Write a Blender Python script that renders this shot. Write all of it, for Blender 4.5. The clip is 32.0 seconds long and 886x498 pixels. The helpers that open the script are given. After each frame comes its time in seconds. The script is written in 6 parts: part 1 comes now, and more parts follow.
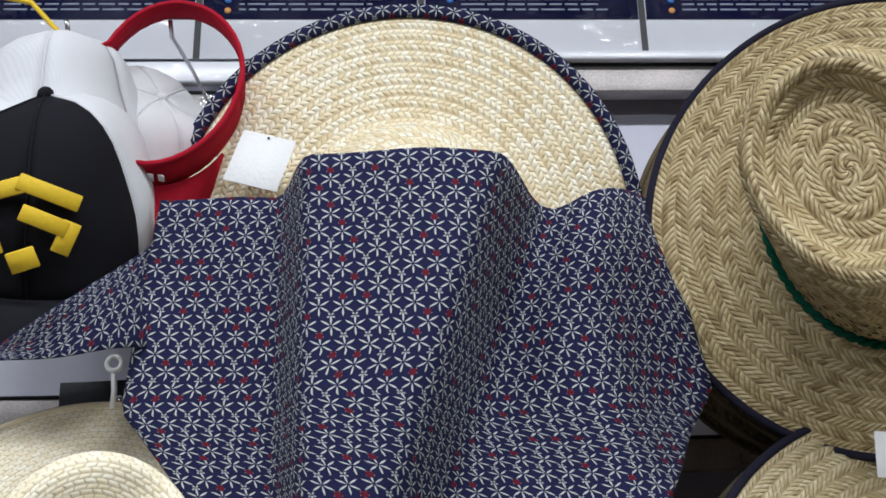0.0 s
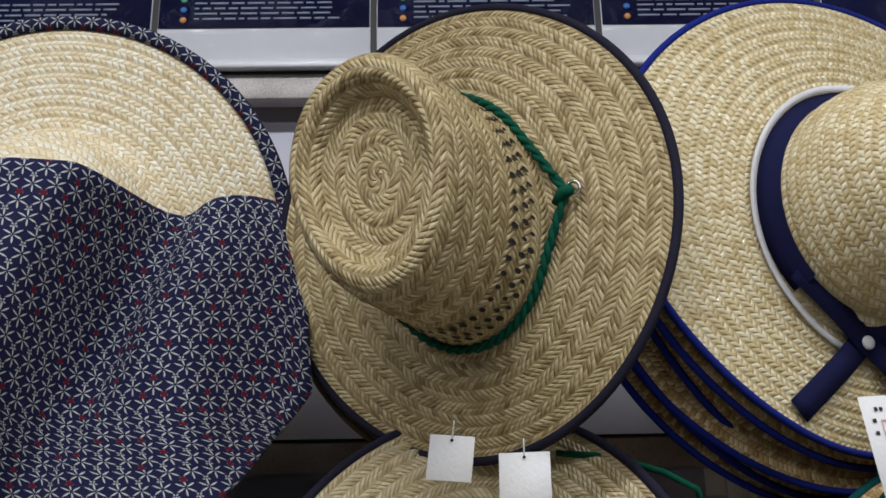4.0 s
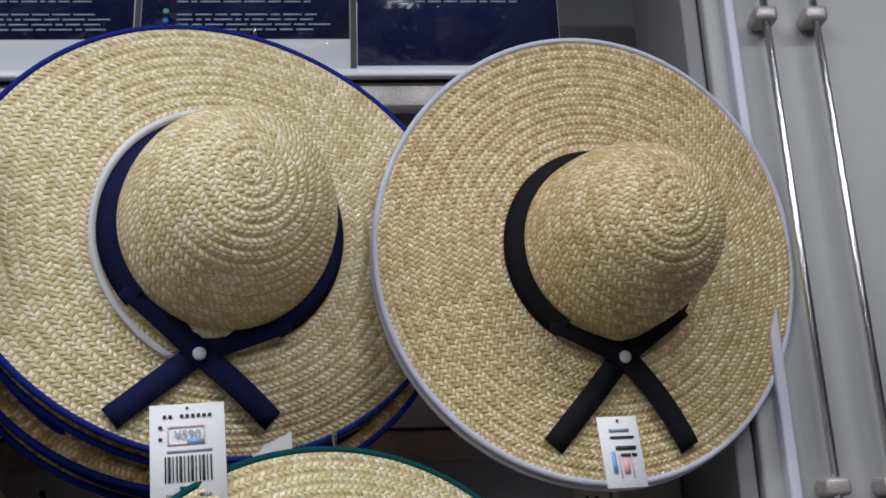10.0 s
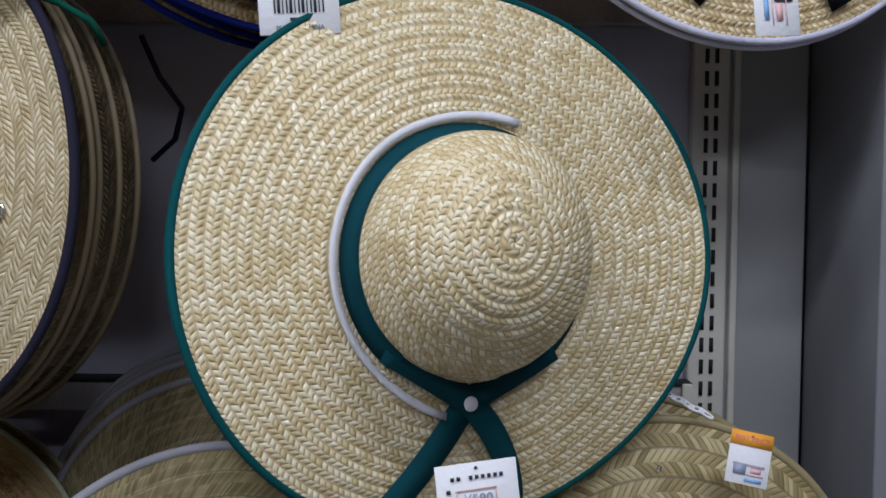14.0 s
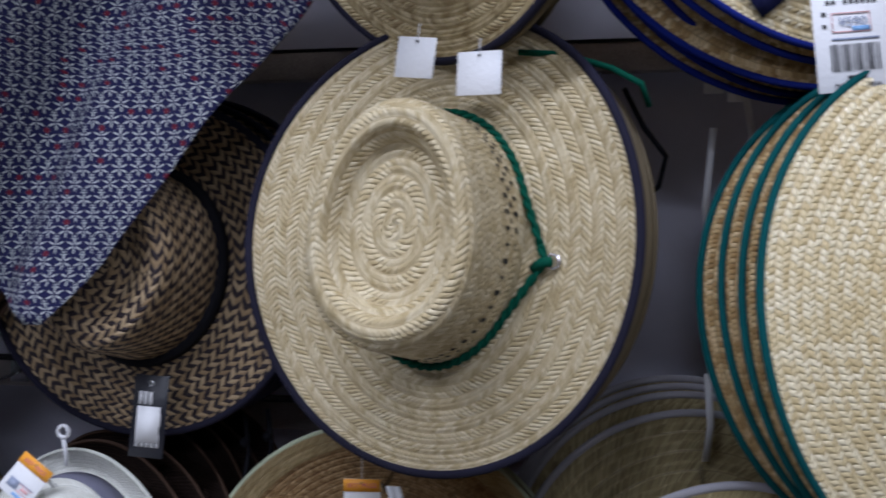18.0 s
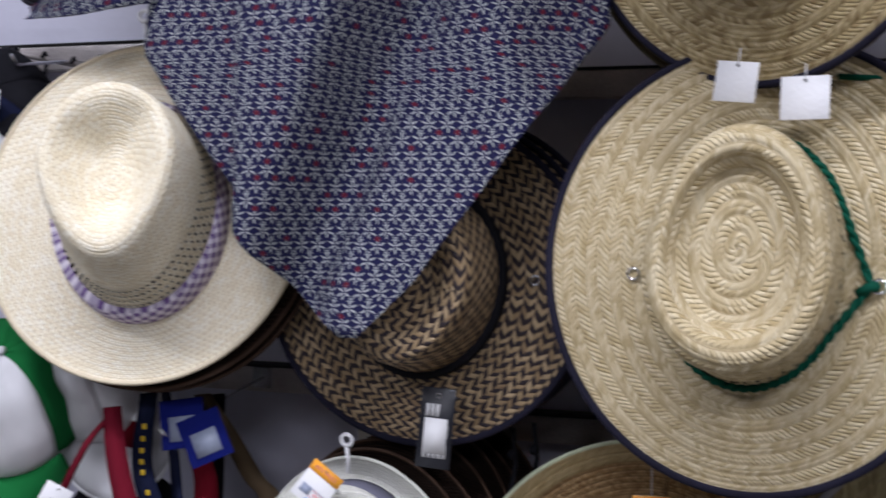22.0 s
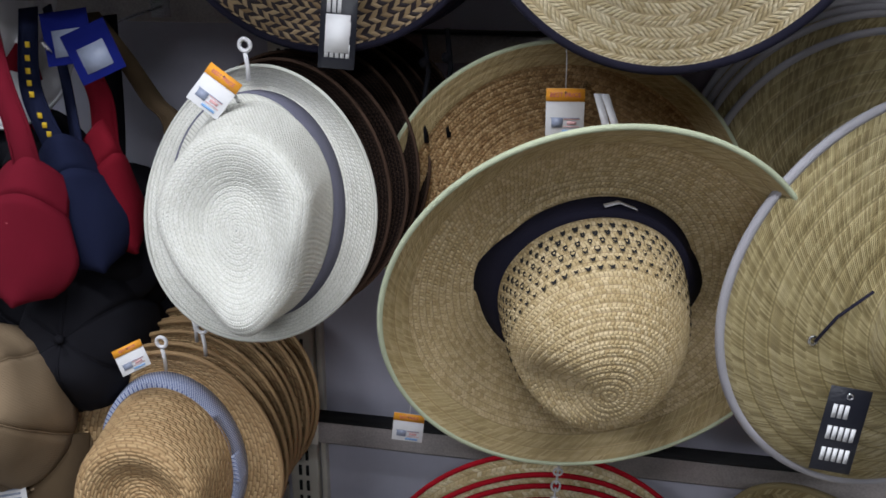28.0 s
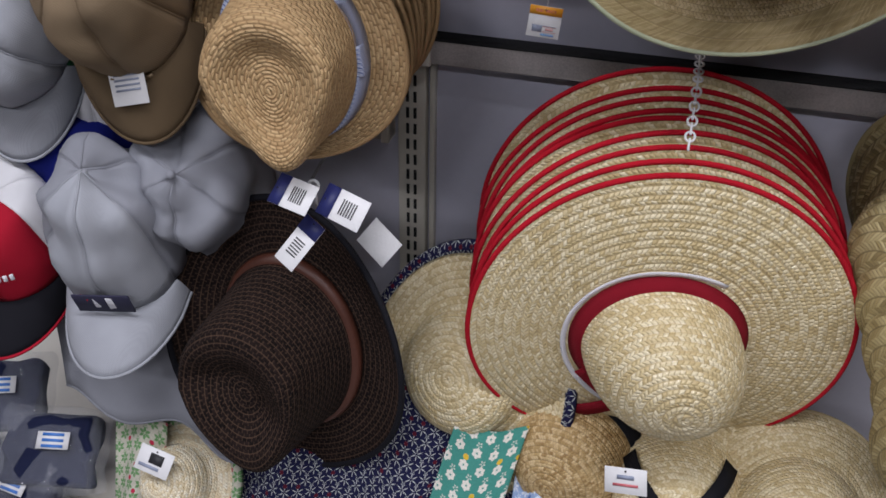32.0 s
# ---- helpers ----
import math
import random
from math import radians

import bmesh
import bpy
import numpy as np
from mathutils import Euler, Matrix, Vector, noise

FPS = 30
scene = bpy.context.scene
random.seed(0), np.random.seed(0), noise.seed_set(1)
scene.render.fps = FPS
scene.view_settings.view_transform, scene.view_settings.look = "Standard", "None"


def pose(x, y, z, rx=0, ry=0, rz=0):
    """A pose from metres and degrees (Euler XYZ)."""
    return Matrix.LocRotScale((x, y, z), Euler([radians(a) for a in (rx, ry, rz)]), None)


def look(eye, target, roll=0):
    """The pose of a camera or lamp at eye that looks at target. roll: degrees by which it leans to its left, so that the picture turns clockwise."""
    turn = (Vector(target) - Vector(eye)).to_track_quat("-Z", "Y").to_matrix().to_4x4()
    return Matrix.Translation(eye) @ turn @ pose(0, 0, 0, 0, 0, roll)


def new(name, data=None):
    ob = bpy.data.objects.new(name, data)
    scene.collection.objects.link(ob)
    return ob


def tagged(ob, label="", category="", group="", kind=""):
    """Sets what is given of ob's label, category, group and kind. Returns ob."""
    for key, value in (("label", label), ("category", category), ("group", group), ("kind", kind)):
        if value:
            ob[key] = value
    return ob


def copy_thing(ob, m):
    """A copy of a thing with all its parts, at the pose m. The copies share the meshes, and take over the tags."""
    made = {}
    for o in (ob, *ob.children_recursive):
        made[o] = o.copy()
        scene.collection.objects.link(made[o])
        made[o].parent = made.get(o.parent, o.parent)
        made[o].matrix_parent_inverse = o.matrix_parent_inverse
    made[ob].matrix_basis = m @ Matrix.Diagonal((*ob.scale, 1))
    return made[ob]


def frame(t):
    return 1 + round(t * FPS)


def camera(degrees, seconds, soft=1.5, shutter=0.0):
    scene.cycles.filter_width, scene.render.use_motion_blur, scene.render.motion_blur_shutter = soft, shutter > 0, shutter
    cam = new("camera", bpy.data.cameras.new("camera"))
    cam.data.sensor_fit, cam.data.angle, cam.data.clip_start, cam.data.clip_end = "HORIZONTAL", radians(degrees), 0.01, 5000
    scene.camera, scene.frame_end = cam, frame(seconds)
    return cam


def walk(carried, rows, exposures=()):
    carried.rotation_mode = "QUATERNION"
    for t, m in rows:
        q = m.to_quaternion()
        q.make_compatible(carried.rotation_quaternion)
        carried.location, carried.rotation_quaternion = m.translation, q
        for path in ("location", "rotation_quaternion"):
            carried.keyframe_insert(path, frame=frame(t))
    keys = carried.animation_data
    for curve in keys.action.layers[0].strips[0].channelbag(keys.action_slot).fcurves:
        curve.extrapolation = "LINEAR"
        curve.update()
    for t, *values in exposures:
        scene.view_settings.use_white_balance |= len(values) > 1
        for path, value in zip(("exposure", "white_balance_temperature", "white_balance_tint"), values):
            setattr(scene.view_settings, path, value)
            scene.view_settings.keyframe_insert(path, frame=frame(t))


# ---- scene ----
cam = camera(48.0, 32.0, soft=1.6, shutter=0.5)
PATH = [
    (0, (0.2207, -0.0200, 1.5437), (0.2655, 0.9263, 1.8640), -1.47),
    (0.5, (0.2559, -0.0215, 1.5391), (0.2978, 0.9233, 1.8640), -2.14),
    (1, (0.3779, -0.0270, 1.5404), (0.3811, 0.9192, 1.8638), -1.49),
    (1.5, (0.5033, -0.0335, 1.5387), (0.4773, 0.9121, 1.8629), -0.37),
    (2, (0.5733, -0.0461, 1.5345), (0.5694, 0.9005, 1.8568), -0.71),
    (2.5, (0.5818, -0.0513, 1.5337), (0.6003, 0.8942, 1.8589), -1.69),
    (4.5, (0.5935, -0.0457, 1.5332), (0.6123, 0.9006, 1.8560), -1.08),
    (5, (0.6643, -0.0528, 1.5320), (0.6955, 0.8910, 1.8609), -2.48),
    (5.5, (0.7426, -0.0643, 1.5512), (0.8066, 0.8827, 1.8661), -2.58),
    (6, (0.8332, -0.0838, 1.6061), (0.8897, 0.8854, 1.8455), -0.79),
    (6.5, (0.8488, -0.0857, 1.6046), (0.8996, 0.8850, 1.8396), -0.69),
    (7, (0.8504, -0.0879, 1.6021), (0.8922, 0.8825, 1.8400), -1.29),
    (7.5, (0.8612, -0.0912, 1.5999), (0.8965, 0.8798, 1.8364), -1.37),
    (8, (0.8778, -0.0949, 1.5941), (0.9028, 0.8749, 1.8369), -1.19),
    (8.5, (0.9383, -0.0944, 1.5762), (0.9450, 0.8690, 1.8443), -1.29),
    (9, (1.0476, -0.1021, 1.5525), (1.0613, 0.8545, 1.8435), -1.37),
    (9.5, (1.1161, -0.1174, 1.5401), (1.1557, 0.8336, 1.8468), -1.25),
    (10, (1.1265, -0.1221, 1.5297), (1.1883, 0.8274, 1.8375), -2.04),
    (10.5, (1.1110, -0.1089, 1.5198), (1.1617, 0.8484, 1.8045), -1.54),
    (11, (1.1094, -0.1083, 1.5200), (1.1378, 0.8550, 1.7868), -1.37),
    (11.5, (1.1018, -0.0943, 1.5088), (1.1185, 0.8716, 1.7672), -1.02),
    (12, (1.0999, -0.0613, 1.5011), (1.1015, 0.9339, 1.5988), -0.69),
    (12.5, (1.0941, -0.0449, 1.4805), (1.0775, 0.9543, 1.4427), -0.26),
    (13, (1.0862, -0.0403, 1.4713), (1.0686, 0.9581, 1.4173), 0.22),
    (13.5, (1.0844, -0.0415, 1.4701), (1.0703, 0.9569, 1.4156), 0.37),
    (15.5, (1.0807, -0.0346, 1.4647), (1.0772, 0.9637, 1.4079), 0.24),
    (16, (1.0576, -0.0311, 1.4663), (1.0478, 0.9674, 1.4110), 0.22),
    (16.5, (0.9987, -0.0368, 1.4673), (0.9606, 0.9614, 1.4211), -0.63),
    (17, (0.9407, -0.0554, 1.4846), (0.7894, 0.9312, 1.4230), -1.01),
    (17.5, (0.8722, -0.0782, 1.4966), (0.6750, 0.9010, 1.4496), -0.32),
    (18, (0.7987, -0.1071, 1.5024), (0.6029, 0.8725, 1.4577), -0.12),
    (18.5, (0.6971, -0.1247, 1.5010), (0.5084, 0.8560, 1.4502), -0.56),
    (19, (0.6655, -0.1213, 1.4964), (0.4974, 0.8627, 1.4390), 0.13),
    (19.5, (0.6639, -0.1136, 1.4948), (0.5174, 0.8733, 1.4274), 0.51),
    (20, (0.6630, -0.1212, 1.4963), (0.5167, 0.8659, 1.4319), 0.26),
    (20.5, (0.6623, -0.1328, 1.5004), (0.5136, 0.8543, 1.4413), -0.00),
    (21, (0.6648, -0.1331, 1.5008), (0.5176, 0.8541, 1.4396), 0.02),
    (21.5, (0.6456, -0.1458, 1.5069), (0.4758, 0.8382, 1.4524), 0.01),
    (22, (0.5940, -0.1719, 1.5160), (0.3264, 0.7908, 1.4758), 0.55),
    (22.5, (0.5827, -0.1852, 1.5126), (0.2831, 0.7685, 1.4865), 1.52),
    (23, (0.5836, -0.1841, 1.5136), (0.2895, 0.7713, 1.4853), 1.59),
    (23.5, (0.5824, -0.1824, 1.5111), (0.2870, 0.7726, 1.4841), 1.72),
    (24, (0.5815, -0.1776, 1.5063), (0.2886, 0.7778, 1.4700), 1.80),
    (24.5, (0.5827, -0.1697, 1.4971), (0.2973, 0.7870, 1.4409), 1.70),
    (25, (0.5780, -0.1421, 1.4532), (0.3257, 0.8132, 1.2987), 2.06),
    (25.5, (0.5945, -0.1280, 1.4083), (0.3682, 0.8060, 1.1317), 1.90),
    (26, (0.6140, -0.1241, 1.3895), (0.3904, 0.8007, 1.0816), 1.18),
    (26.5, (0.6086, -0.1264, 1.3820), (0.3851, 0.7995, 1.0773), 1.17),
    (28.5, (0.6264, -0.1200, 1.3857), (0.4266, 0.8074, 1.0693), -0.53),
    (29, (0.6244, -0.1272, 1.3819), (0.4286, 0.7999, 1.0625), -0.53),
    (29.5, (0.6239, -0.1247, 1.3814), (0.4199, 0.7969, 1.0509), -0.97),
    (30, (0.5658, -0.1216, 1.3486), (0.3575, 0.7717, 0.9503), 0.80),
    (30.5, (0.5240, -0.1270, 1.3012), (0.2980, 0.7332, 0.8441), 1.47),
    (31, (0.5142, -0.1412, 1.2629), (0.2908, 0.6962, 0.7640), 2.16),
    (31.5, (0.5181, -0.1512, 1.2259), (0.3045, 0.6566, 0.6764), 0.95),
    (32, (0.5256, -0.1551, 1.2139), (0.3117, 0.6545, 0.6674), 0.98),
]
walk(cam, [(t, look(eye, target, roll)) for t, eye, target, roll in PATH], [(0.0, 0.1, 6500, 11), (1.5, -0.05, 6750, 11), (6.0, -0.25, 6700, 13), (9.0, -0.22, 6450, 13), (12.0, -0.38, 6600, 15), (13.0, -0.18, 6300, 16), (16.0, -0.15, 5800, 19), (21.0, 0.0, 5900, 20), (23.0, 0.12, 6600, 22), (26.0, 0.15, 6400, 15), (29.0, 0.18, 6400, 14), (32.0, 0.08, 6550, 19)])
# ---- materials ----
def mat_new(name):
    m = bpy.data.materials.new(name)
    m.use_nodes = True
    nt = m.node_tree
    for n in list(nt.nodes):
        nt.nodes.remove(n)
    out = nt.nodes.new("ShaderNodeOutputMaterial")
    bs = nt.nodes.new("ShaderNodeBsdfPrincipled")
    nt.links.new(bs.outputs[0], out.inputs[0])
    return m, nt, bs


def nmath(nt, op, a, b=None, c=None):
    n = nt.nodes.new("ShaderNodeMath")
    n.operation = op
    for k, v in enumerate((a, b, c)):
        if v is None:
            continue
        if isinstance(v, (int, float)):
            n.inputs[k].default_value = v
        else:
            nt.links.new(v, n.inputs[k])
    return n.outputs[0]


def ramp(nt, fac, stops):
    n = nt.nodes.new("ShaderNodeValToRGB")
    el = n.color_ramp.elements
    while len(el) < len(stops):
        el.new(0.5)
    for e, (p, col) in zip(el, stops):
        e.position, e.color = p, (*col, 1)
    nt.links.new(fac, n.inputs[0])
    return n.outputs[0]


def mixc(nt, fac, a, b, kind="MIX"):
    n = nt.nodes.new("ShaderNodeMix")
    n.data_type, n.blend_type = "RGBA", kind
    for k, v in ((0, fac), (6, a), (7, b)):
        if isinstance(v, (int, float)):
            n.inputs[k].default_value = v
        elif isinstance(v, tuple):
            n.inputs[k].default_value = (*v, 1)
        else:
            nt.links.new(v, n.inputs[k])
    return n.outputs[2]


def tex(nt, kind, vec, scale, detail=2.0, rough=0.5):
    n = nt.nodes.new(kind)
    if vec is not None:
        nt.links.new(vec, n.inputs["Vector"])
    n.inputs["Scale"].default_value = scale
    if kind == "ShaderNodeTexNoise":
        n.inputs["Detail"].default_value, n.inputs["Roughness"].default_value = detail, rough
    return n


def bump(nt, bs, height, dist, strength=1.0):
    n = nt.nodes.new("ShaderNodeBump")
    n.inputs["Distance"].default_value, n.inputs["Strength"].default_value = dist, strength
    nt.links.new(height, n.inputs["Height"])
    nt.links.new(n.outputs[0], bs.inputs["Normal"])


def objco(nt):
    return nt.nodes.new("ShaderNodeTexCoord").outputs["Object"]


def plain(name, col, rough=0.5, metal=0.0, var=0.12, scale=60.0, bumpy=0.0004, coat=0.0, sheen=0.0, spec=0.5, crinkle=0.0):
    """A surface with two scales of tone and a fine relief."""
    m, nt, bs = mat_new(name)
    co = objco(nt)
    big = tex(nt, "ShaderNodeTexNoise", co, scale * 0.12, 3)
    fine = tex(nt, "ShaderNodeTexNoise", co, scale * 4, 2)
    f = nmath(nt, "ADD", nmath(nt, "MULTIPLY", big.outputs[0], 0.7), nmath(nt, "MULTIPLY", fine.outputs[0], 0.3))
    lo, hi = tuple(c * (1 - var) for c in col), tuple(min(1, c * (1 + var)) for c in col)
    nt.links.new(ramp(nt, f, [(0.3, lo), (0.7, hi)]), bs.inputs["Base Color"])
    bs.inputs["Roughness"].default_value, bs.inputs["Metallic"].default_value = rough, metal
    bs.inputs["Coat Weight"].default_value, bs.inputs["Sheen Weight"].default_value = coat, sheen
    bs.inputs["Specular IOR Level"].default_value = spec
    bump(nt, bs, fine.outputs[0], bumpy)
    if crinkle:
        fold = tex(nt, "ShaderNodeTexNoise", co, 26, 3)
        b = nt.nodes.new("ShaderNodeBump")
        b.inputs["Distance"].default_value = crinkle
        nt.links.new(fold.outputs[0], b.inputs["Height"])
        nt.links.new(b.outputs[0], bs.inputs["Coat Normal"])
        bs.inputs["Coat Roughness"].default_value = 0.05
    return m


def cloth(name, col, thread=0.0009, var=0.1):
    """Woven cloth: crossing threads in relief, with worn tone."""
    m, nt, bs = mat_new(name)
    co = objco(nt)
    sep = nt.nodes.new("ShaderNodeSeparateXYZ")
    nt.links.new(co, sep.inputs[0])
    k = 6.2832 / thread
    wx = nmath(nt, "SINE", nmath(nt, "MULTIPLY", nmath(nt, "ADD", sep.outputs[0], sep.outputs[2]), k))
    wy = nmath(nt, "SINE", nmath(nt, "MULTIPLY", nmath(nt, "SUBTRACT", sep.outputs[1], sep.outputs[2]), k))
    h = nmath(nt, "MULTIPLY", wx, wy)
    big = tex(nt, "ShaderNodeTexNoise", co, 14, 4)
    f = nmath(nt, "ADD", big.outputs[0], nmath(nt, "MULTIPLY", h, 0.08))
    lo, hi = tuple(c * (1 - var) for c in col), tuple(min(1, c * (1 + var)) for c in col)
    nt.links.new(ramp(nt, f, [(0.3, lo), (0.7, hi)]), bs.inputs["Base Color"])
    bs.inputs["Roughness"].default_value = 0.85
    bs.inputs["Specular IOR Level"].default_value = 0.12
    bump(nt, bs, h, 0.0002, 0.6)
    return m


def straw(name, lo, mid, hi, slant=1.0, length=1.0, relief=0.0012, rough=0.42, dark=None, parity=None, stain=0.35, oneway=False, alternate=False, gap=0.45, spec=0.5, shine=0.0):
    """Plaited straw. The map runs across the braids (one unit a braid) and along them; slant: how far a strand leans
    across one braid; length: strands in one braid's width. Each strand has a tone of its own."""
    m, nt, bs = mat_new(name)
    uv = nt.nodes.new("ShaderNodeUVMap").outputs[0]
    sep = nt.nodes.new("ShaderNodeSeparateXYZ")
    nt.links.new(uv, sep.inputs[0])
    u, v = sep.outputs[0], sep.outputs[1]
    row = nmath(nt, "FLOOR", u)
    f = nmath(nt, "SUBTRACT", u, row)
    side = nmath(nt, "GREATER_THAN", f, 0.5)
    if alternate:
        turn = nmath(nt, "SUBTRACT", 1.0, nmath(nt, "MULTIPLY", nmath(nt, "FLOORED_MODULO", row, 2.0), 2.0))
        f2 = nmath(nt, "MULTIPLY", f, turn)
    leaf = f2 if alternate else f if oneway else nmath(nt, "ABSOLUTE", nmath(nt, "SUBTRACT", f, 0.5))
    warp = tex(nt, "ShaderNodeTexNoise", uv, 0.7, 1)
    w = nmath(nt, "ADD", nmath(nt, "MULTIPLY", v, length), nmath(nt, "MULTIPLY", leaf, 2 * slant))
    w = nmath(nt, "ADD", w, nmath(nt, "MULTIPLY", side, 0.0 if oneway or alternate else 0.5))
    w = nmath(nt, "ADD", w, nmath(nt, "MULTIPLY", row, 0.37))
    w = nmath(nt, "ADD", w, nmath(nt, "MULTIPLY", warp.outputs[0], 0.5))
    cell = nmath(nt, "FLOOR", w)
    g = nmath(nt, "SUBTRACT", w, cell)
    cmb = nt.nodes.new("ShaderNodeCombineXYZ")
    nt.links.new(cell, cmb.inputs[0])
    nt.links.new(nmath(nt, "ADD", row, nmath(nt, "MULTIPLY", side, 0.5)), cmb.inputs[1])
    wn = nt.nodes.new("ShaderNodeTexWhiteNoise")
    wn.noise_dimensions = "2D"
    nt.links.new(cmb.outputs[0], wn.inputs["Vector"])
    tone = wn.outputs["Value"]
    co = objco(nt)
    blotch = tex(nt, "ShaderNodeTexNoise", co, 22, 4, 0.6)
    tone = nmath(nt, "ADD", nmath(nt, "MULTIPLY", tone, 0.75), nmath(nt, "MULTIPLY", blotch.outputs[0], stain))
    col = ramp(nt, tone, [(0.12, lo), (0.45, mid), (0.9, hi)])
    if parity is not None:
        odd = nmath(nt, "GREATER_THAN", g, 0.5)
        col = mixc(nt, odd, col, parity)
        g = nmath(nt, "FRACT", nmath(nt, "MULTIPLY", g, 2.0))
    hump = nmath(nt, "SINE", nmath(nt, "MULTIPLY", g, 3.1416))
    arch = nmath(nt, "SINE", nmath(nt, "MULTIPLY", nmath(nt, "FRACT", nmath(nt, "MULTIPLY", f, 2.0)), 3.1416))
    h = nmath(nt, "MULTIPLY", nmath(nt, "POWER", hump, 0.5), nmath(nt, "ADD", nmath(nt, "MULTIPLY", arch, 0.6), 0.4))
    if dark is not None:
        col = mixc(nt, nmath(nt, "MULTIPLY", nmath(nt, "LESS_THAN", hump, 0.3), 0.4), col, dark)
        crack = nmath(nt, "GREATER_THAN", nmath(nt, "ABSOLUTE", nmath(nt, "SUBTRACT", f, 0.5)), gap)
        col = mixc(nt, nmath(nt, "MULTIPLY", crack, 0.55), col, dark)
    nt.links.new(col, bs.inputs["Base Color"])
    gloss = nmath(nt, "ADD", rough + 0.12, nmath(nt, "MULTIPLY", wn.outputs["Value"], -shine - 0.1))
    nt.links.new(nmath(nt, "ADD", gloss, nmath(nt, "MULTIPLY", blotch.outputs[0], 0.15)), bs.inputs["Roughness"])
    bs.inputs["Specular IOR Level"].default_value = spec
    fib = tex(nt, "ShaderNodeTexNoise", co, 1500, 1)
    seam = nmath(nt, "LESS_THAN", nmath(nt, "ABSOLUTE", nmath(nt, "SUBTRACT", f, 0.5)), 0.40)
    h = nmath(nt, "MULTIPLY", h, nmath(nt, "ADD", 0.3, nmath(nt, "MULTIPLY", seam, 0.7)))
    bump(nt, bs, nmath(nt, "ADD", h, nmath(nt, "MULTIPLY", fib.outputs[0], 0.15)), relief)
    return m


def checked(name, a, b, size):
    """Woven check: crossing stripes of two colours."""
    m, nt, bs = mat_new(name)
    sep = nt.nodes.new("ShaderNodeSeparateXYZ")
    nt.links.new(objco(nt), sep.inputs[0])
    ang = nmath(nt, "DIVIDE", nmath(nt, "MULTIPLY", nmath(nt, "ARCTAN2", sep.outputs[1], sep.outputs[0]), 0.09), size)
    up = nmath(nt, "DIVIDE", sep.outputs[2], size)
    sx = nmath(nt, "GREATER_THAN", nmath(nt, "FRACT", nmath(nt, "ADD", ang, nmath(nt, "MULTIPLY", up, 0.5))), 0.5)
    sy = nmath(nt, "GREATER_THAN", nmath(nt, "FRACT", nmath(nt, "SUBTRACT", up, nmath(nt, "MULTIPLY", ang, 0.5))), 0.5)
    f = nmath(nt, "MULTIPLY", nmath(nt, "ADD", sx, sy), 0.5)
    nt.links.new(ramp(nt, f, [(0.0, a), (1.0, b)]), bs.inputs["Base Color"])
    bs.inputs["Roughness"].default_value = 0.85
    fine = tex(nt, "ShaderNodeTexNoise", objco(nt), 900, 2)
    bump(nt, bs, fine.outputs[0], 0.0003)
    return m


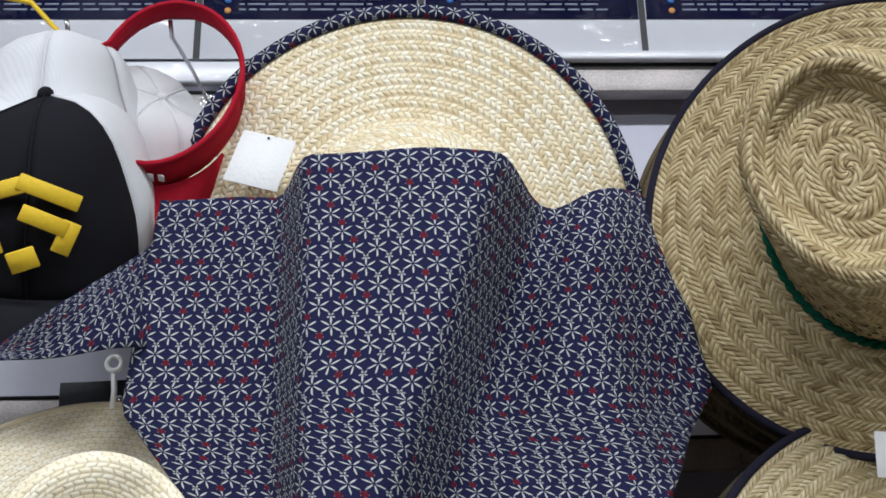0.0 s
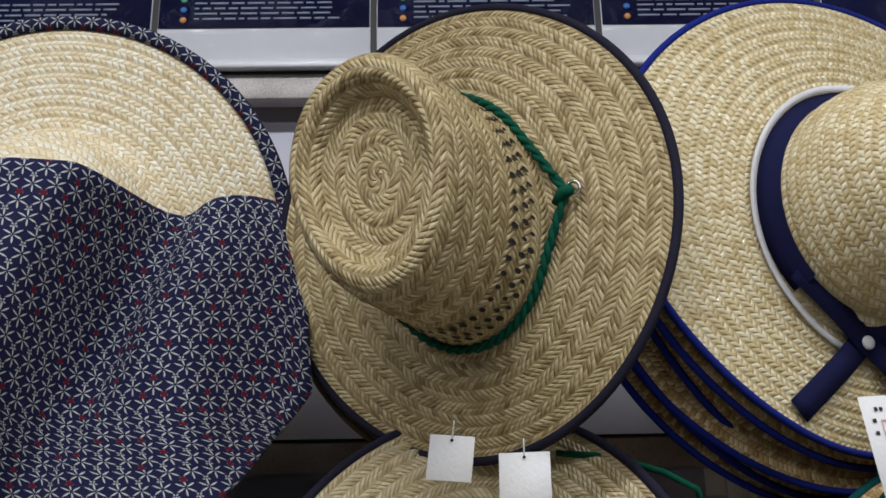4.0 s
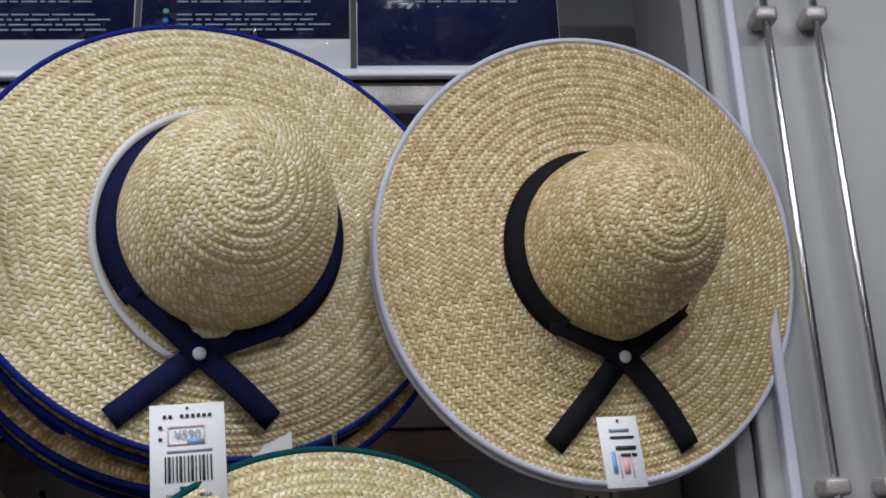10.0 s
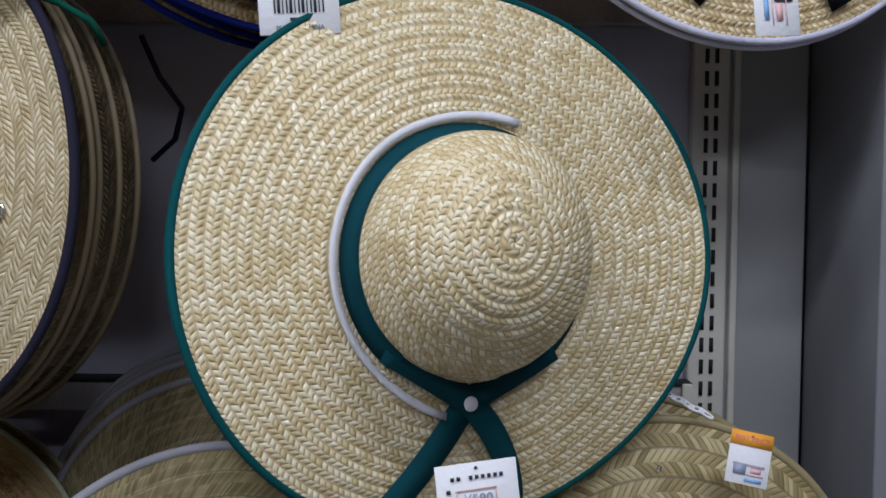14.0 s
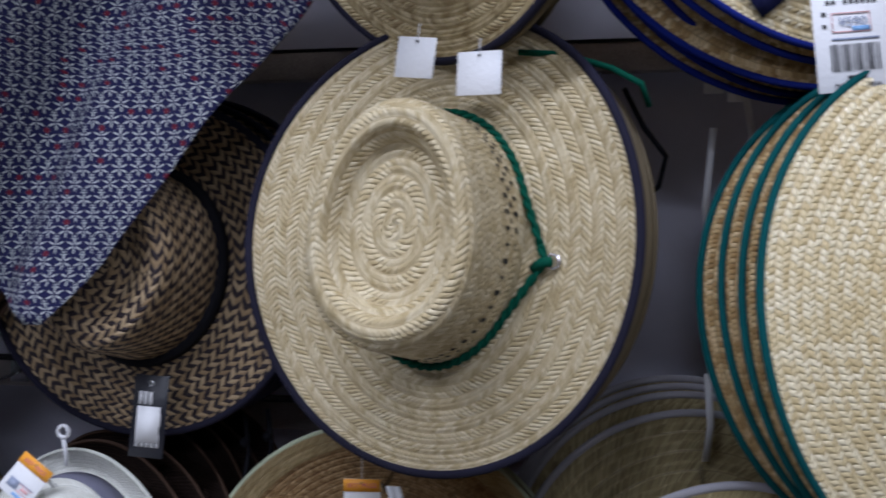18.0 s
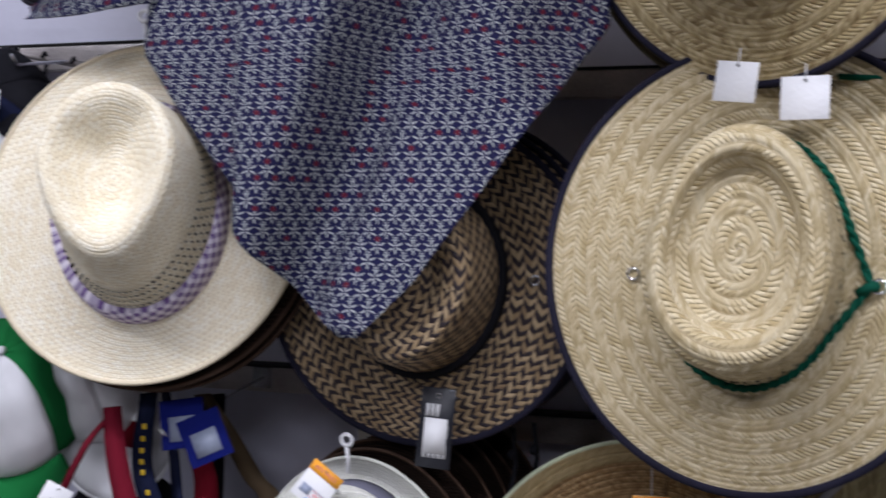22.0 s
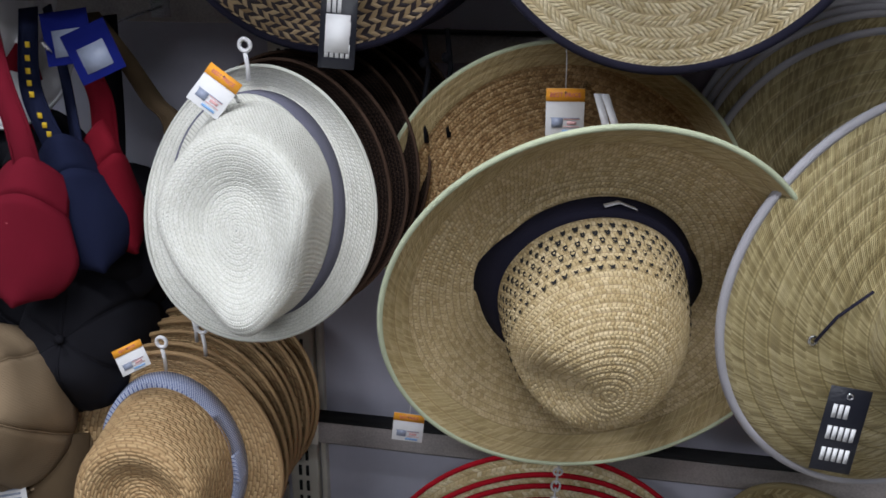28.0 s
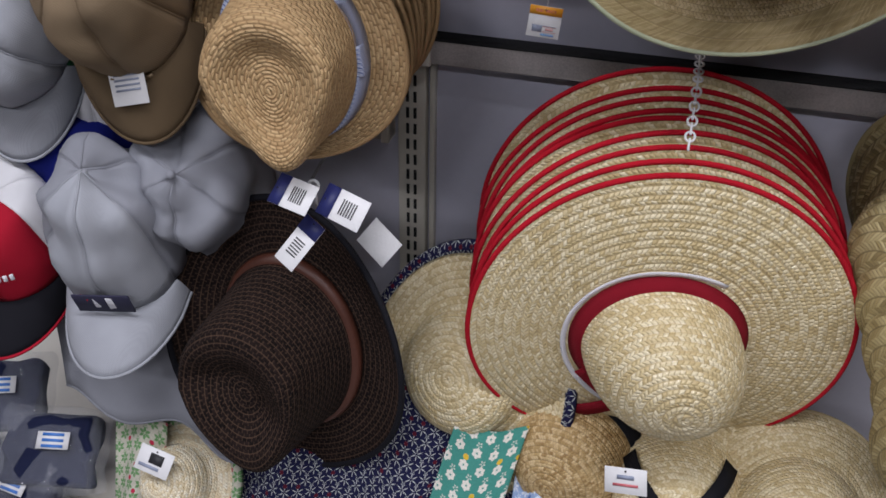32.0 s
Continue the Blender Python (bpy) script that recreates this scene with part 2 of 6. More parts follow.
def flowered(name, ground, pale, red, pitch=0.0178, size_=0.46, fat_=0.039):
    """Printed cotton: rows of small six-petalled flowers, dots of red between them."""
    m, nt, bs = mat_new(name)
    uv = nt.nodes.new("ShaderNodeUVMap").outputs[0]
    sep = nt.nodes.new("ShaderNodeSeparateXYZ")
    nt.links.new(uv, sep.inputs[0])
    x, y = nmath(nt, "DIVIDE", sep.outputs[0], pitch), nmath(nt, "DIVIDE", sep.outputs[1], pitch * 0.866)

    def flower(ox, oy, step, size, petals, fat):
        yy = nmath(nt, "ADD", y, oy)
        r0 = nmath(nt, "FLOOR", yy)
        xx = nmath(nt, "ADD", nmath(nt, "ADD", x, ox), nmath(nt, "MULTIPLY", r0, step))
        c0 = nmath(nt, "FLOOR", xx)
        dx = nmath(nt, "SUBTRACT", nmath(nt, "SUBTRACT", xx, c0), 0.5)
        dy = nmath(nt, "MULTIPLY", nmath(nt, "SUBTRACT", nmath(nt, "SUBTRACT", yy, r0), 0.5), 0.866)
        rad = nmath(nt, "SQRT", nmath(nt, "ADD", nmath(nt, "MULTIPLY", dx, dx), nmath(nt, "MULTIPLY", dy, dy)))
        ang = nmath(nt, "ARCTAN2", dy, dx)
        part_ = 2 * math.pi / petals
        fold = nmath(nt, "SUBTRACT", nmath(nt, "FLOORED_MODULO", nmath(nt, "ADD", ang, part_ / 2 + math.pi / 2), part_), part_ / 2)
        off = nmath(nt, "ABSOLUTE", nmath(nt, "MULTIPLY", rad, nmath(nt, "SINE", fold)))
        along = nmath(nt, "DIVIDE", nmath(nt, "SUBTRACT", nmath(nt, "MULTIPLY", rad, nmath(nt, "COSINE", fold)), 0.04), size)
        along = nmath(nt, "MINIMUM", nmath(nt, "MAXIMUM", along, 0.0), 1.0)
        leaf = nmath(nt, "MULTIPLY", nmath(nt, "SINE", nmath(nt, "MULTIPLY", along, 3.1416)), fat)
        return nmath(nt, "LESS_THAN", off, leaf), rad, c0, r0

    big, rad, c0, r0 = flower(0, 0, 0.5, size_, 6, fat_)
    small, rad2, c1, r1 = flower(0.5, 0.5, 0.5, 0.15, 5, 0.042)
    spot = nt.nodes.new("ShaderNodeCombineXYZ")
    nt.links.new(c1, spot.inputs[0])
    nt.links.new(r1, spot.inputs[1])
    chance = nt.nodes.new("ShaderNodeTexWhiteNoise")
    chance.noise_dimensions = "2D"
    nt.links.new(spot.outputs[0], chance.inputs["Vector"])
    dot = nmath(nt, "MULTIPLY", nmath(nt, "LESS_THAN", rad2, 0.16), nmath(nt, "LESS_THAN", chance.outputs["Value"], 0.36))
    col = mixc(nt, big, ground, pale)
    col = mixc(nt, nmath(nt, "MULTIPLY", small, 0.75), col, pale)
    col = mixc(nt, dot, col, red)
    wear = tex(nt, "ShaderNodeTexNoise", uv, 400, 2)
    col = mixc(nt, 0.25, col, ramp(nt, wear.outputs[0], [(0.3, (0.3, 0.3, 0.3)), (0.7, (1, 1, 1))]), "MULTIPLY")
    nt.links.new(col, bs.inputs["Base Color"])
    bs.inputs["Roughness"].default_value = 0.85
    bs.inputs["Specular IOR Level"].default_value = 0.25
    wv = nmath(nt, "MULTIPLY", nmath(nt, "SINE", nmath(nt, "MULTIPLY", sep.outputs[0], 9000.0)), nmath(nt, "SINE", nmath(nt, "MULTIPLY", sep.outputs[1], 9000.0)))
    bump(nt, bs, wv, 0.0001, 0.5)
    return m


# ---- mesh helpers ----
def link(name, bm, mat, parent=None, label="", smooth=True):
    me = bpy.data.meshes.new(name)
    bm.to_mesh(me)
    bm.free()
    for p in me.polygons:
        p.use_smooth = smooth
    if mat is not None:
        me.materials.append(mat)
    ob = new(name, me)
    ob.parent = parent
    if label:
        ob["label"] = label
    return ob


def part(name, bm, mat, parent, label="", smooth=True):
    return link(name, bm, mat, parent, label, smooth)


def mesh_part(name, verts, faces, mat, parent, label="", uvs=None, smooth=True):
    me = bpy.data.meshes.new(name)
    me.from_pydata([tuple(map(float, v)) for v in verts], [], faces)
    if uvs is not None:
        lay = me.uv_layers.new(name="UVMap")
        lay.data.foreach_set("uv", np.asarray(uvs, np.float32).ravel())
    for p in me.polygons:
        p.use_smooth = smooth
    me.materials.append(mat)
    me.update()
    ob = new(name, me)
    ob.parent = parent
    if label:
        ob["label"] = label
    return ob


def empty(name, m, label, category, group="", kind=""):
    ob = new(name)
    ob.empty_display_size = 0.03
    ob.matrix_basis = m
    return tagged(ob, label, category, group, kind)


def box_bm(sx, sy, sz, c=(0, 0, 0), bevel=0.0, seg=2):
    bm = bmesh.new()
    bmesh.ops.create_cube(bm, size=1)
    bmesh.ops.scale(bm, vec=(sx, sy, sz), verts=bm.verts)
    bmesh.ops.translate(bm, vec=c, verts=bm.verts)
    if bevel:
        bmesh.ops.bevel(bm, geom=bm.edges[:], offset=bevel, segments=seg, affect="EDGES", profile=0.6)
    return bm


def tube_bm(pts, rad, seg=8, closed=False, bm=None, taper=None, flat=1.0):
    """A round cord along points."""
    bm = bm or bmesh.new()
    pts = [Vector(p) for p in pts]
    n, rings = len(pts), []
    prev = None
    for i, p in enumerate(pts):
        a, b = pts[(i - 1) % n if closed else max(i - 1, 0)], pts[(i + 1) % n if closed else min(i + 1, n - 1)]
        d = (b - a).normalized()
        s = prev if prev is not None else (Vector((0, 0, 1)) if abs(d.z) < 0.9 else Vector((1, 0, 0)))
        s = (s - d * s.dot(d)).normalized()
        prev = s
        q = d.cross(s)
        r = rad * (taper(i / (n - 1)) if taper else 1)
        rings.append([bm.verts.new(p + (s * math.cos(k * 2 * math.pi / seg) * flat + q * math.sin(k * 2 * math.pi / seg)) * r) for k in range(seg)])
    for i in range(n if closed else n - 1):
        A, B = rings[i], rings[(i + 1) % n]
        for k in range(seg):
            bm.faces.new((A[k], A[(k + 1) % seg], B[(k + 1) % seg], B[k]))
    if not closed:
        bm.faces.new(rings[0][::-1])
        bm.faces.new(rings[-1])
    return bm


def strip_bm(pts, wide, side, thick=0.0008):
    """A ribbon of even width along points; side: the way of its width at each point."""
    bm = bmesh.new()
    rows = []
    pts = [Vector(p) for p in pts]
    for i, p in enumerate(pts):
        d = (pts[min(i + 1, len(pts) - 1)] - pts[max(i - 1, 0)]).normalized()
        s = Vector(side(i) if callable(side) else side).normalized()
        nrm = d.cross(s).normalized()
        w = wide(i / (len(pts) - 1)) if callable(wide) else wide
        rows.append([bm.verts.new(p + s * w / 2 * a + nrm * thick / 2 * b) for a, b in ((-1, -1), (1, -1), (1, 1), (-1, 1))])
    for A, B in zip(rows[:-1], rows[1:]):
        for k in range(4):
            bm.faces.new((A[k], A[(k + 1) % 4], B[(k + 1) % 4], B[k]))
    bm.faces.new(rows[0][::-1])
    bm.faces.new(rows[-1])
    bmesh.ops.recalc_face_normals(bm, faces=bm.faces)
    return bm


def hang(x, y, z, yaw=0.0, down=0.0, spin=0.0):
    """The pose of a hat whose crown points out from the wall: yaw to the right, down below level, spin about its axis."""
    return Matrix.Translation((x, y, z)) @ pose(0, 0, 0, 0, 0, yaw) @ pose(0, 0, 0, 90 + down) @ pose(0, 0, 0, 0, 0, spin)


def text_part(name, body, size, mat, parent, m, label=""):
    cu = bpy.data.curves.new(name, "FONT")
    cu.body, cu.size, cu.align_x, cu.align_y, cu.extrude = body, size, "CENTER", "CENTER", 0.0002
    tmp = bpy.data.objects.new(name, cu)
    scene.collection.objects.link(tmp)
    me = bpy.data.meshes.new_from_object(tmp.evaluated_get(bpy.context.evaluated_depsgraph_get()))
    bpy.data.objects.remove(tmp)
    me.materials.clear()
    me.materials.append(mat)
    ob = new(name, me)
    ob.parent, ob.matrix_basis = parent, m
    if label:
        ob["label"] = label
    return ob
# ---- hats ----
def prof_dome(R, r0, H, drop=0.0, flare=0.012, point=0.85):
    """Across a hat from the crown's middle to the brim's edge: a rounded crown."""
    pts = []
    for k in range(25):
        a = math.pi / 2 * k / 24
        pts.append((max(0.0006, r0 * 0.97 * math.sin(a) ** point), H - (H - flare) * (1 - math.cos(a) ** 0.9)))
    pts.append((r0 + 0.004, 0.004))
    for k in range(1, 17):
        t = k / 16
        pts.append((r0 + 0.008 + (R - r0 - 0.008) * t, -drop * t ** 1.6))
    return pts


def prof_crease(R, r0, H, rt, dent, drop=0.0, round_=0.012, q0=0.4):
    """The same for a crown with a raised rim and a sunken top."""
    pts = [(0.0006, H - dent)]
    for q in (0.15, 0.3, 0.42, 0.5, 0.57, 0.64, 0.71, 0.78, 0.85, 0.92, 0.97):
        f = min(1, max(0, (q - q0) / (0.95 - q0)))
        pts.append((rt * q, H - dent * (1 - f * f * (3 - 2 * f))))
    pts += [(rt * 1.03, H - 0.0008), (rt * 1.08 + 0.002, H - round_ * 0.35), (rt * 1.1 + 0.004, H - round_)]
    for k in range(1, 8):
        t = k / 8
        pts.append((rt * 1.1 + 0.004 + (r0 - rt * 1.1 - 0.004) * t ** 1.1, (H - round_) * (1 - t) + 0.004 * t))
    pts.append((r0 + 0.003, 0.002))
    for k in range(1, 17):
        t = k / 16
        pts.append((r0 + 0.007 + (R - r0 - 0.007) * t, -drop * t ** 1.6))
    return pts


def brim_height(prof, r):
    rr = [p[0] for p in prof[-17:]]
    zz = [p[1] for p in prof[-17:]]
    return float(np.interp(r, rr, zz))


def round_(r, th, z):
    return r * np.cos(th), r * np.sin(th), z


def shell(name, prof, pitch, mat, parent, deform=round_, seg=96, ridge=0.0012, sub=3, thick=0.0018, label=""):
    """A hat's body, plaited braid by braid: each braid is a ridge of its own."""
    P = np.array(prof, float)
    s = np.r_[0, np.cumsum(np.hypot(*np.diff(P, axis=0).T))]
    nb = max(2, int(round(s[-1] / pitch)))
    sv = np.linspace(0, s[-1], nb * sub + 1)
    r, z = np.interp(sv, s, P[:, 0]), np.interp(sv, s, P[:, 1])
    dr, dz = np.gradient(r), np.gradient(z)
    ln = np.hypot(dr, dz) + 1e-9
    lift = ridge * np.abs(np.sin(np.pi * sv / (s[-1] / nb)))
    th = np.linspace(0, 2 * np.pi, seg, endpoint=False)
    verts, faces, uvs = [], [], []

    def layer(idx, off, flip):
        base = len(verts)
        for i in idx:
            rr, zz = max(0.0004, r[i] - dz[i] / ln[i] * off[i]), z[i] + dr[i] / ln[i] * off[i]
            x, y, w = deform(np.full(seg, rr), th, np.full(seg, zz))
            verts.extend(zip(x, y, w))
        for a in range(len(idx) - 1):
            i0, i1 = idx[a], idx[a + 1]
            band = sv[i0] / (s[-1] / nb)
            rb = float(np.interp((math.floor(band + 1e-6) + 0.5) * s[-1] / nb, sv, r)) / pitch
            u0, u1 = sv[i0] / (s[-1] / nb) + 1e-4, sv[i1] / (s[-1] / nb) - 1e-4
            for j in range(seg):
                k = (j + 1) % seg
                v0, v1 = th[j] * rb, (th[j] + 2 * np.pi / seg) * rb
                q = (base + a * seg + j, base + (a + 1) * seg + j, base + (a + 1) * seg + k, base + a * seg + k)
                c = ((u0, v0), (u1, v0), (u1, v1), (u0, v1))
                if flip:
                    q, c = q[::-1], c[::-1]
                faces.append(q)
                uvs.extend(c)

    layer(list(range(len(sv))), lift, False)
    if thick:
        back = list(range(0, len(sv), sub))
        layer(back, np.full(len(sv), -thick), True)
    return mesh_part(name, verts, faces, mat, parent, label, uvs)


def rim(name, prof, mat, parent, deform=round_, rad=0.0032, seg=96, label="", wide=1.0):
    R, zR = prof[-1]
    th = np.linspace(0, 2 * np.pi, seg, endpoint=False)
    x, y, z = deform(np.full(seg, R), th, np.full(seg, zR))
    bm = tube_bm(list(zip(x, y, z)), rad, 8, True)
    return part(name, bm, mat, parent, label)


def ring_on(name, prof, mat, parent, z0, z1, deform=round_, proud=0.0025, seg=72, a0=0.0, a1=2 * math.pi, label="", wob=0.0, tilt=0.0, flare=0.0):
    """A band standing round the crown from height z0 to z1; tilt: how far it slips down at one side."""
    P = np.array([p for p in prof if p[0] > 0.04])
    crown = P[: int(np.argmin(np.abs(P[:, 1] - 0.002) + (P[:, 0] > 0.13) * 9)) + 1]
    crown = crown[np.argsort(crown[:, 1])]
    n = seg if a1 - a0 > 6.28 else max(8, int(seg * (a1 - a0) / 6.28))
    th = np.linspace(a0, a1, n + 1)
    verts, faces = [], []
    for f, off in ((0, 0), (0, proud), (0.5, proud * 1.3), (1, proud), (1, 0)):
        zz = z0 + (z1 - z0) * f + wob * np.sin(3 * th) + tilt * np.sin(th)
        rr = np.interp(zz, crown[:, 1], crown[:, 0]) + off + 0.001 + flare * (1 - f)
        x, y, w = deform(rr, th, zz)
        verts += list(zip(x, y, w))
    m = n + 1
    for a in range(4):
        for j in range(n):
            faces.append((a * m + j, a * m + j + 1, (a + 1) * m + j + 1, (a + 1) * m + j))
    return mesh_part(name, verts, faces, mat, parent, label)


def cord_on(name, prof, mat, parent, z, rad, deform=round_, twist=True, label="", tilt=0.0, a0=0.0, a1=2 * math.pi, extra=(), pull=None):
    """A plaited cord round the crown's foot: two strands that wind about each other."""
    P = np.array([p for p in prof if p[0] > 0.04])
    crown = P[: int(np.argmin(np.abs(P[:, 1] - 0.002) + (P[:, 0] > 0.13) * 9)) + 1]
    crown = crown[np.argsort(crown[:, 1])]
    n = 220
    mid = []
    for k in range(n):
        th = a0 + (a1 - a0) * k / (n - 1)
        zz = z + tilt * math.sin(th)
        rr = float(np.interp(zz, crown[:, 1], crown[:, 0])) + rad * 1.2
        x, y, w = deform(np.array([rr]), np.array([th]), np.array([zz]))
        mid.append(Vector((x[0], y[0], w[0])))
    if pull is not None:
        # the cord leaves the crown in straight runs to the eyelet
        far = Vector((pull[0], pull[1]))
        ring = [Vector((p.x, p.y)) for p in mid]
        for k, p in enumerate(mid):
            best = 1.0
            u = ring[k].normalized()
            for q in ring:
                e = far - q
                den = u.x * e.y - u.y * e.x
                if abs(den) < 1e-9:
                    continue
                s = (q.x * e.y - q.y * e.x) / den
                w = (q.x * u.y - q.y * u.x) / den
                if 0 <= w <= 1 and s > 0:
                    best = max(best, s / ring[k].length)
            p.x, p.y = p.x * best, p.y * best
    mid += [Vector(p) for p in extra]
    bm = bmesh.new()
    for ph in (0, math.pi):
        pts = []
        for k, p in enumerate(mid):
            d = (mid[min(k + 1, len(mid) - 1)] - mid[max(k - 1, 0)]).normalized()
            side = d.cross(Vector((0, 0, 1))).normalized()
            up = side.cross(d)
            a = k * 0.85 + ph
            pts.append(p + (side * math.cos(a) + up * math.sin(a)) * rad * 0.55)
        tube_bm(pts, rad * 0.75, 6, False, bm)
    return part(name, bm, mat, parent, label)


def ribbon_cross(prof, mat, white, parent, knot=0.122, tail=(0.075, 0.075), splay=(38, 38), r0=0.09, wide=0.02, bend=(0.0, 0.0), inner=True, under=None, flare=0.011, d=round_):
    """The band round the crown whose ends cross in front over a button."""
    ring_on("band", prof, mat, parent, 0.004, 0.017, d, a0=math.radians(-52), a1=math.radians(232), label="ribbon band round the crown", proud=0.003, flare=flare)
    if inner:
        w = white if under is None else under
        th = [math.radians(a) for a in range(70, 262, 6)]
        pts = []
        for a in th:
            t = (a - th[0]) / (th[-1] - th[0])
            r = r0 + 0.011 + 0.005 * math.sin(math.pi * min(1, t * 1.15)) + 0.016 * t
            near = max(0.0, 1 - t / 0.22)
            r += 0.010 * near ** 1.5
            pts.append((r * math.cos(a) + 0.012 * t, r * math.sin(a) - 0.004 * t, brim_height(prof, r) + 0.006))
        part("inner_band", strip_bm(pts, lambda t: 0.0075 * (1 - 0.2 * t), lambda i: (pts[i][0], pts[i][1], 0.02)), w, parent, "white elastic band inside the ribbon")
    kx, ky = 0.0, -knot
    for n, (sgn, L, sp, bd) in enumerate(((1, tail[0], splay[0], bend[0]), (-1, tail[1], splay[1], bend[1]))):
        a = math.radians(-90 + sgn * 46)
        start = Vector((math.cos(a) * (r0 + 0.004), math.sin(a) * (r0 + 0.004), 0.012))
        kn = Vector((kx, ky, brim_height(prof, knot) + 0.005 + 0.002 * n))
        dr = Vector((-sgn * math.sin(math.radians(sp)), -math.cos(math.radians(sp)), 0))
        pts = []
        for t in np.linspace(0, 1, 9):
            p = start.lerp(kn, t)
            p.z = 0.012 * (1 - t) + kn.z * t + 0.003 * math.sin(math.pi * t)
            pts.append(p)
        for t in np.linspace(0.12, 1, 9):
            q = kn + dr * L * t + Vector((dr.y, -dr.x, 0)) * bd * t * t
            rq = math.hypot(q.x, q.y)
            q.z = float(d(np.array([rq]), np.array([math.atan2(q.y, q.x)]), np.array([brim_height(prof, rq)]))[2][0]) + 0.0045 + 0.002 * n + 0.004 * math.sin(math.pi * t)
            pts.append(q)
        flat = [((pts[min(i + 1, len(pts) - 1)] - pts[max(i - 1, 0)]).cross(Vector((0, 0, 1)))) for i in range(len(pts))]
        part("ribbon_tail", strip_bm(pts, wide, lambda i: flat[i], 0.0012), mat, parent)
    bm = bmesh.new()
    bmesh.ops.create_uvsphere(bm, u_segments=14, v_segments=8, radius=0.0062)
    bmesh.ops.scale(bm, vec=(1, 1, 0.5), verts=bm.verts)
    bmesh.ops.translate(bm, vec=(kx, ky - 0.002, brim_height(prof, knot) + 0.0115), verts=bm.verts)
    part("button", bm, white, parent, "round white button")


def holes(name, prof, parent, mat, z0, z1, rows, count, deform=round_, size=0.003, a0=0.0, a1=6.283, long=1.0, proud=0.0016):
    """Rows of openings left in the plait of a crown."""
    P = np.array([p for p in prof if p[0] > 0.04])
    crown = P[: int(np.argmin(np.abs(P[:, 1] - 0.002) + (P[:, 0] > 0.13) * 9)) + 1]
    crown = crown[np.argsort(crown[:, 1])]
    bm = bmesh.new()
    for i in range(rows):
        zz = z0 + (z1 - z0) * (i / max(1, rows - 1))
        rr = float(np.interp(zz, crown[:, 1], crown[:, 0])) + proud
        for j in range(count):
            th = a0 + (a1 - a0) * (j + 0.5 * (i % 2)) / count
            sz = size * random.uniform(0.75, 1.2)
            x, y, w = deform(np.array([rr, rr]), np.array([th, th + 0.01]), np.array([zz, zz]))
            p = Vector((x[0], y[0], w[0]))
            t = (Vector((x[1], y[1], w[1])) - p).normalized()
            o = t.cross(Vector((0, 0, 1))).normalized()
            u = o.cross(t).normalized()
            ring = [bm.verts.new(p + t * math.cos(k * 1.0472) * sz * 0.6 + u * math.sin(k * 1.0472) * sz * long) for k in range(6)]
            mid = bm.verts.new(p - o * 0.0008)
            for k in range(6):
                bm.faces.new((ring[k], ring[(k + 1) % 6], mid))
    bmesh.ops.recalc_face_normals(bm, faces=bm.faces)
    return part(name, bm, mat, parent, "openings in the plait")


def grommet(parent, p, rad=0.0055, mat=None):
    bm = tube_bm([(p[0] + math.cos(a) * rad, p[1] + math.sin(a) * rad, p[2]) for a in np.linspace(0, 2 * math.pi, 16, endpoint=False)], 0.0014, 6, True)
    return part("eyelet", bm, mat, parent, "small metal eyelet")


def card(name, m, w, h, mat, label, category="price tag", head=None, bars=(), price=None, hole=True, string=None, texts=()):
    """A paper tag: card, printed bars, a hole and its plastic thread."""
    t = empty(name, m, label, category)
    bm = box_bm(w, h, 0.0007, bevel=0.0003, seg=1)
    for v in bm.verts:
        v.co.z += 0.012 * w * math.cos(v.co.x / w * 3)
    part("card", bm, mat, t)
    if head:
        part("header", box_bm(w, h * head[1], 0.0006, (0, h / 2 - h * head[1] / 2, 0.0012)), head[0], t, "coloured header strip")
    for k, (x, y, bw, bh, bmat) in enumerate(bars):
        part("print", box_bm(bw * w, bh * h, 0.0003, (x * w, y * h, 0.0013 + 0.0002 * (k % 2))), bmat, t)
    for body, size, x, y, tm, rz in texts:
        text_part("lettering", body, size * h, tm, t, pose(x * w, y * h, 0.0018, 0, 0, rz))
    if hole:
        part("hole", box_bm(0.0022, 0.0022, 0.0004, (0, h / 2 - 0.004, 0.0014), 0.0006, 1), M_DARK, t)
    if string:
        part("thread", tube_bm([(0, h / 2 - 0.004, 0.001)] + [tuple(q) for q in string], 0.0006, 5), M_PLASTIC, t, "clear plastic thread")
    return t
# ---- light ----
world = bpy.data.worlds.new("shop_air")
scene.world = world
world.use_nodes = True
world.node_tree.nodes["Background"].inputs[0].default_value = (0.8, 0.86, 1.0, 1)
world.node_tree.nodes["Background"].inputs[1].default_value = 0.03


def tube_light(x, y, z, length, power, along_y=False):
    la = bpy.data.lights.new("fluorescent_tube", "AREA")
    la.shape, la.size, la.size_y, la.energy, la.color = "RECTANGLE", length, 0.12, power, (0.90, 0.95, 1.0)
    ob = new("fluorescent_tube", la)
    ob.matrix_basis = pose(x, y, z, 0, 0, 90 if along_y else 0)
    return ob


LAMPS = [(-1.3, -0.42, 1.2), (0.35, -0.42, 1.2), (2.0, -0.42, 1.2), (-0.6, -2.6, 1.2), (1.2, -2.6, 1.2)]
for lx, ly, ll in LAMPS:
    tube_light(lx, ly, 2.93, ll, 29.0 if ly > -1 else 34.0)

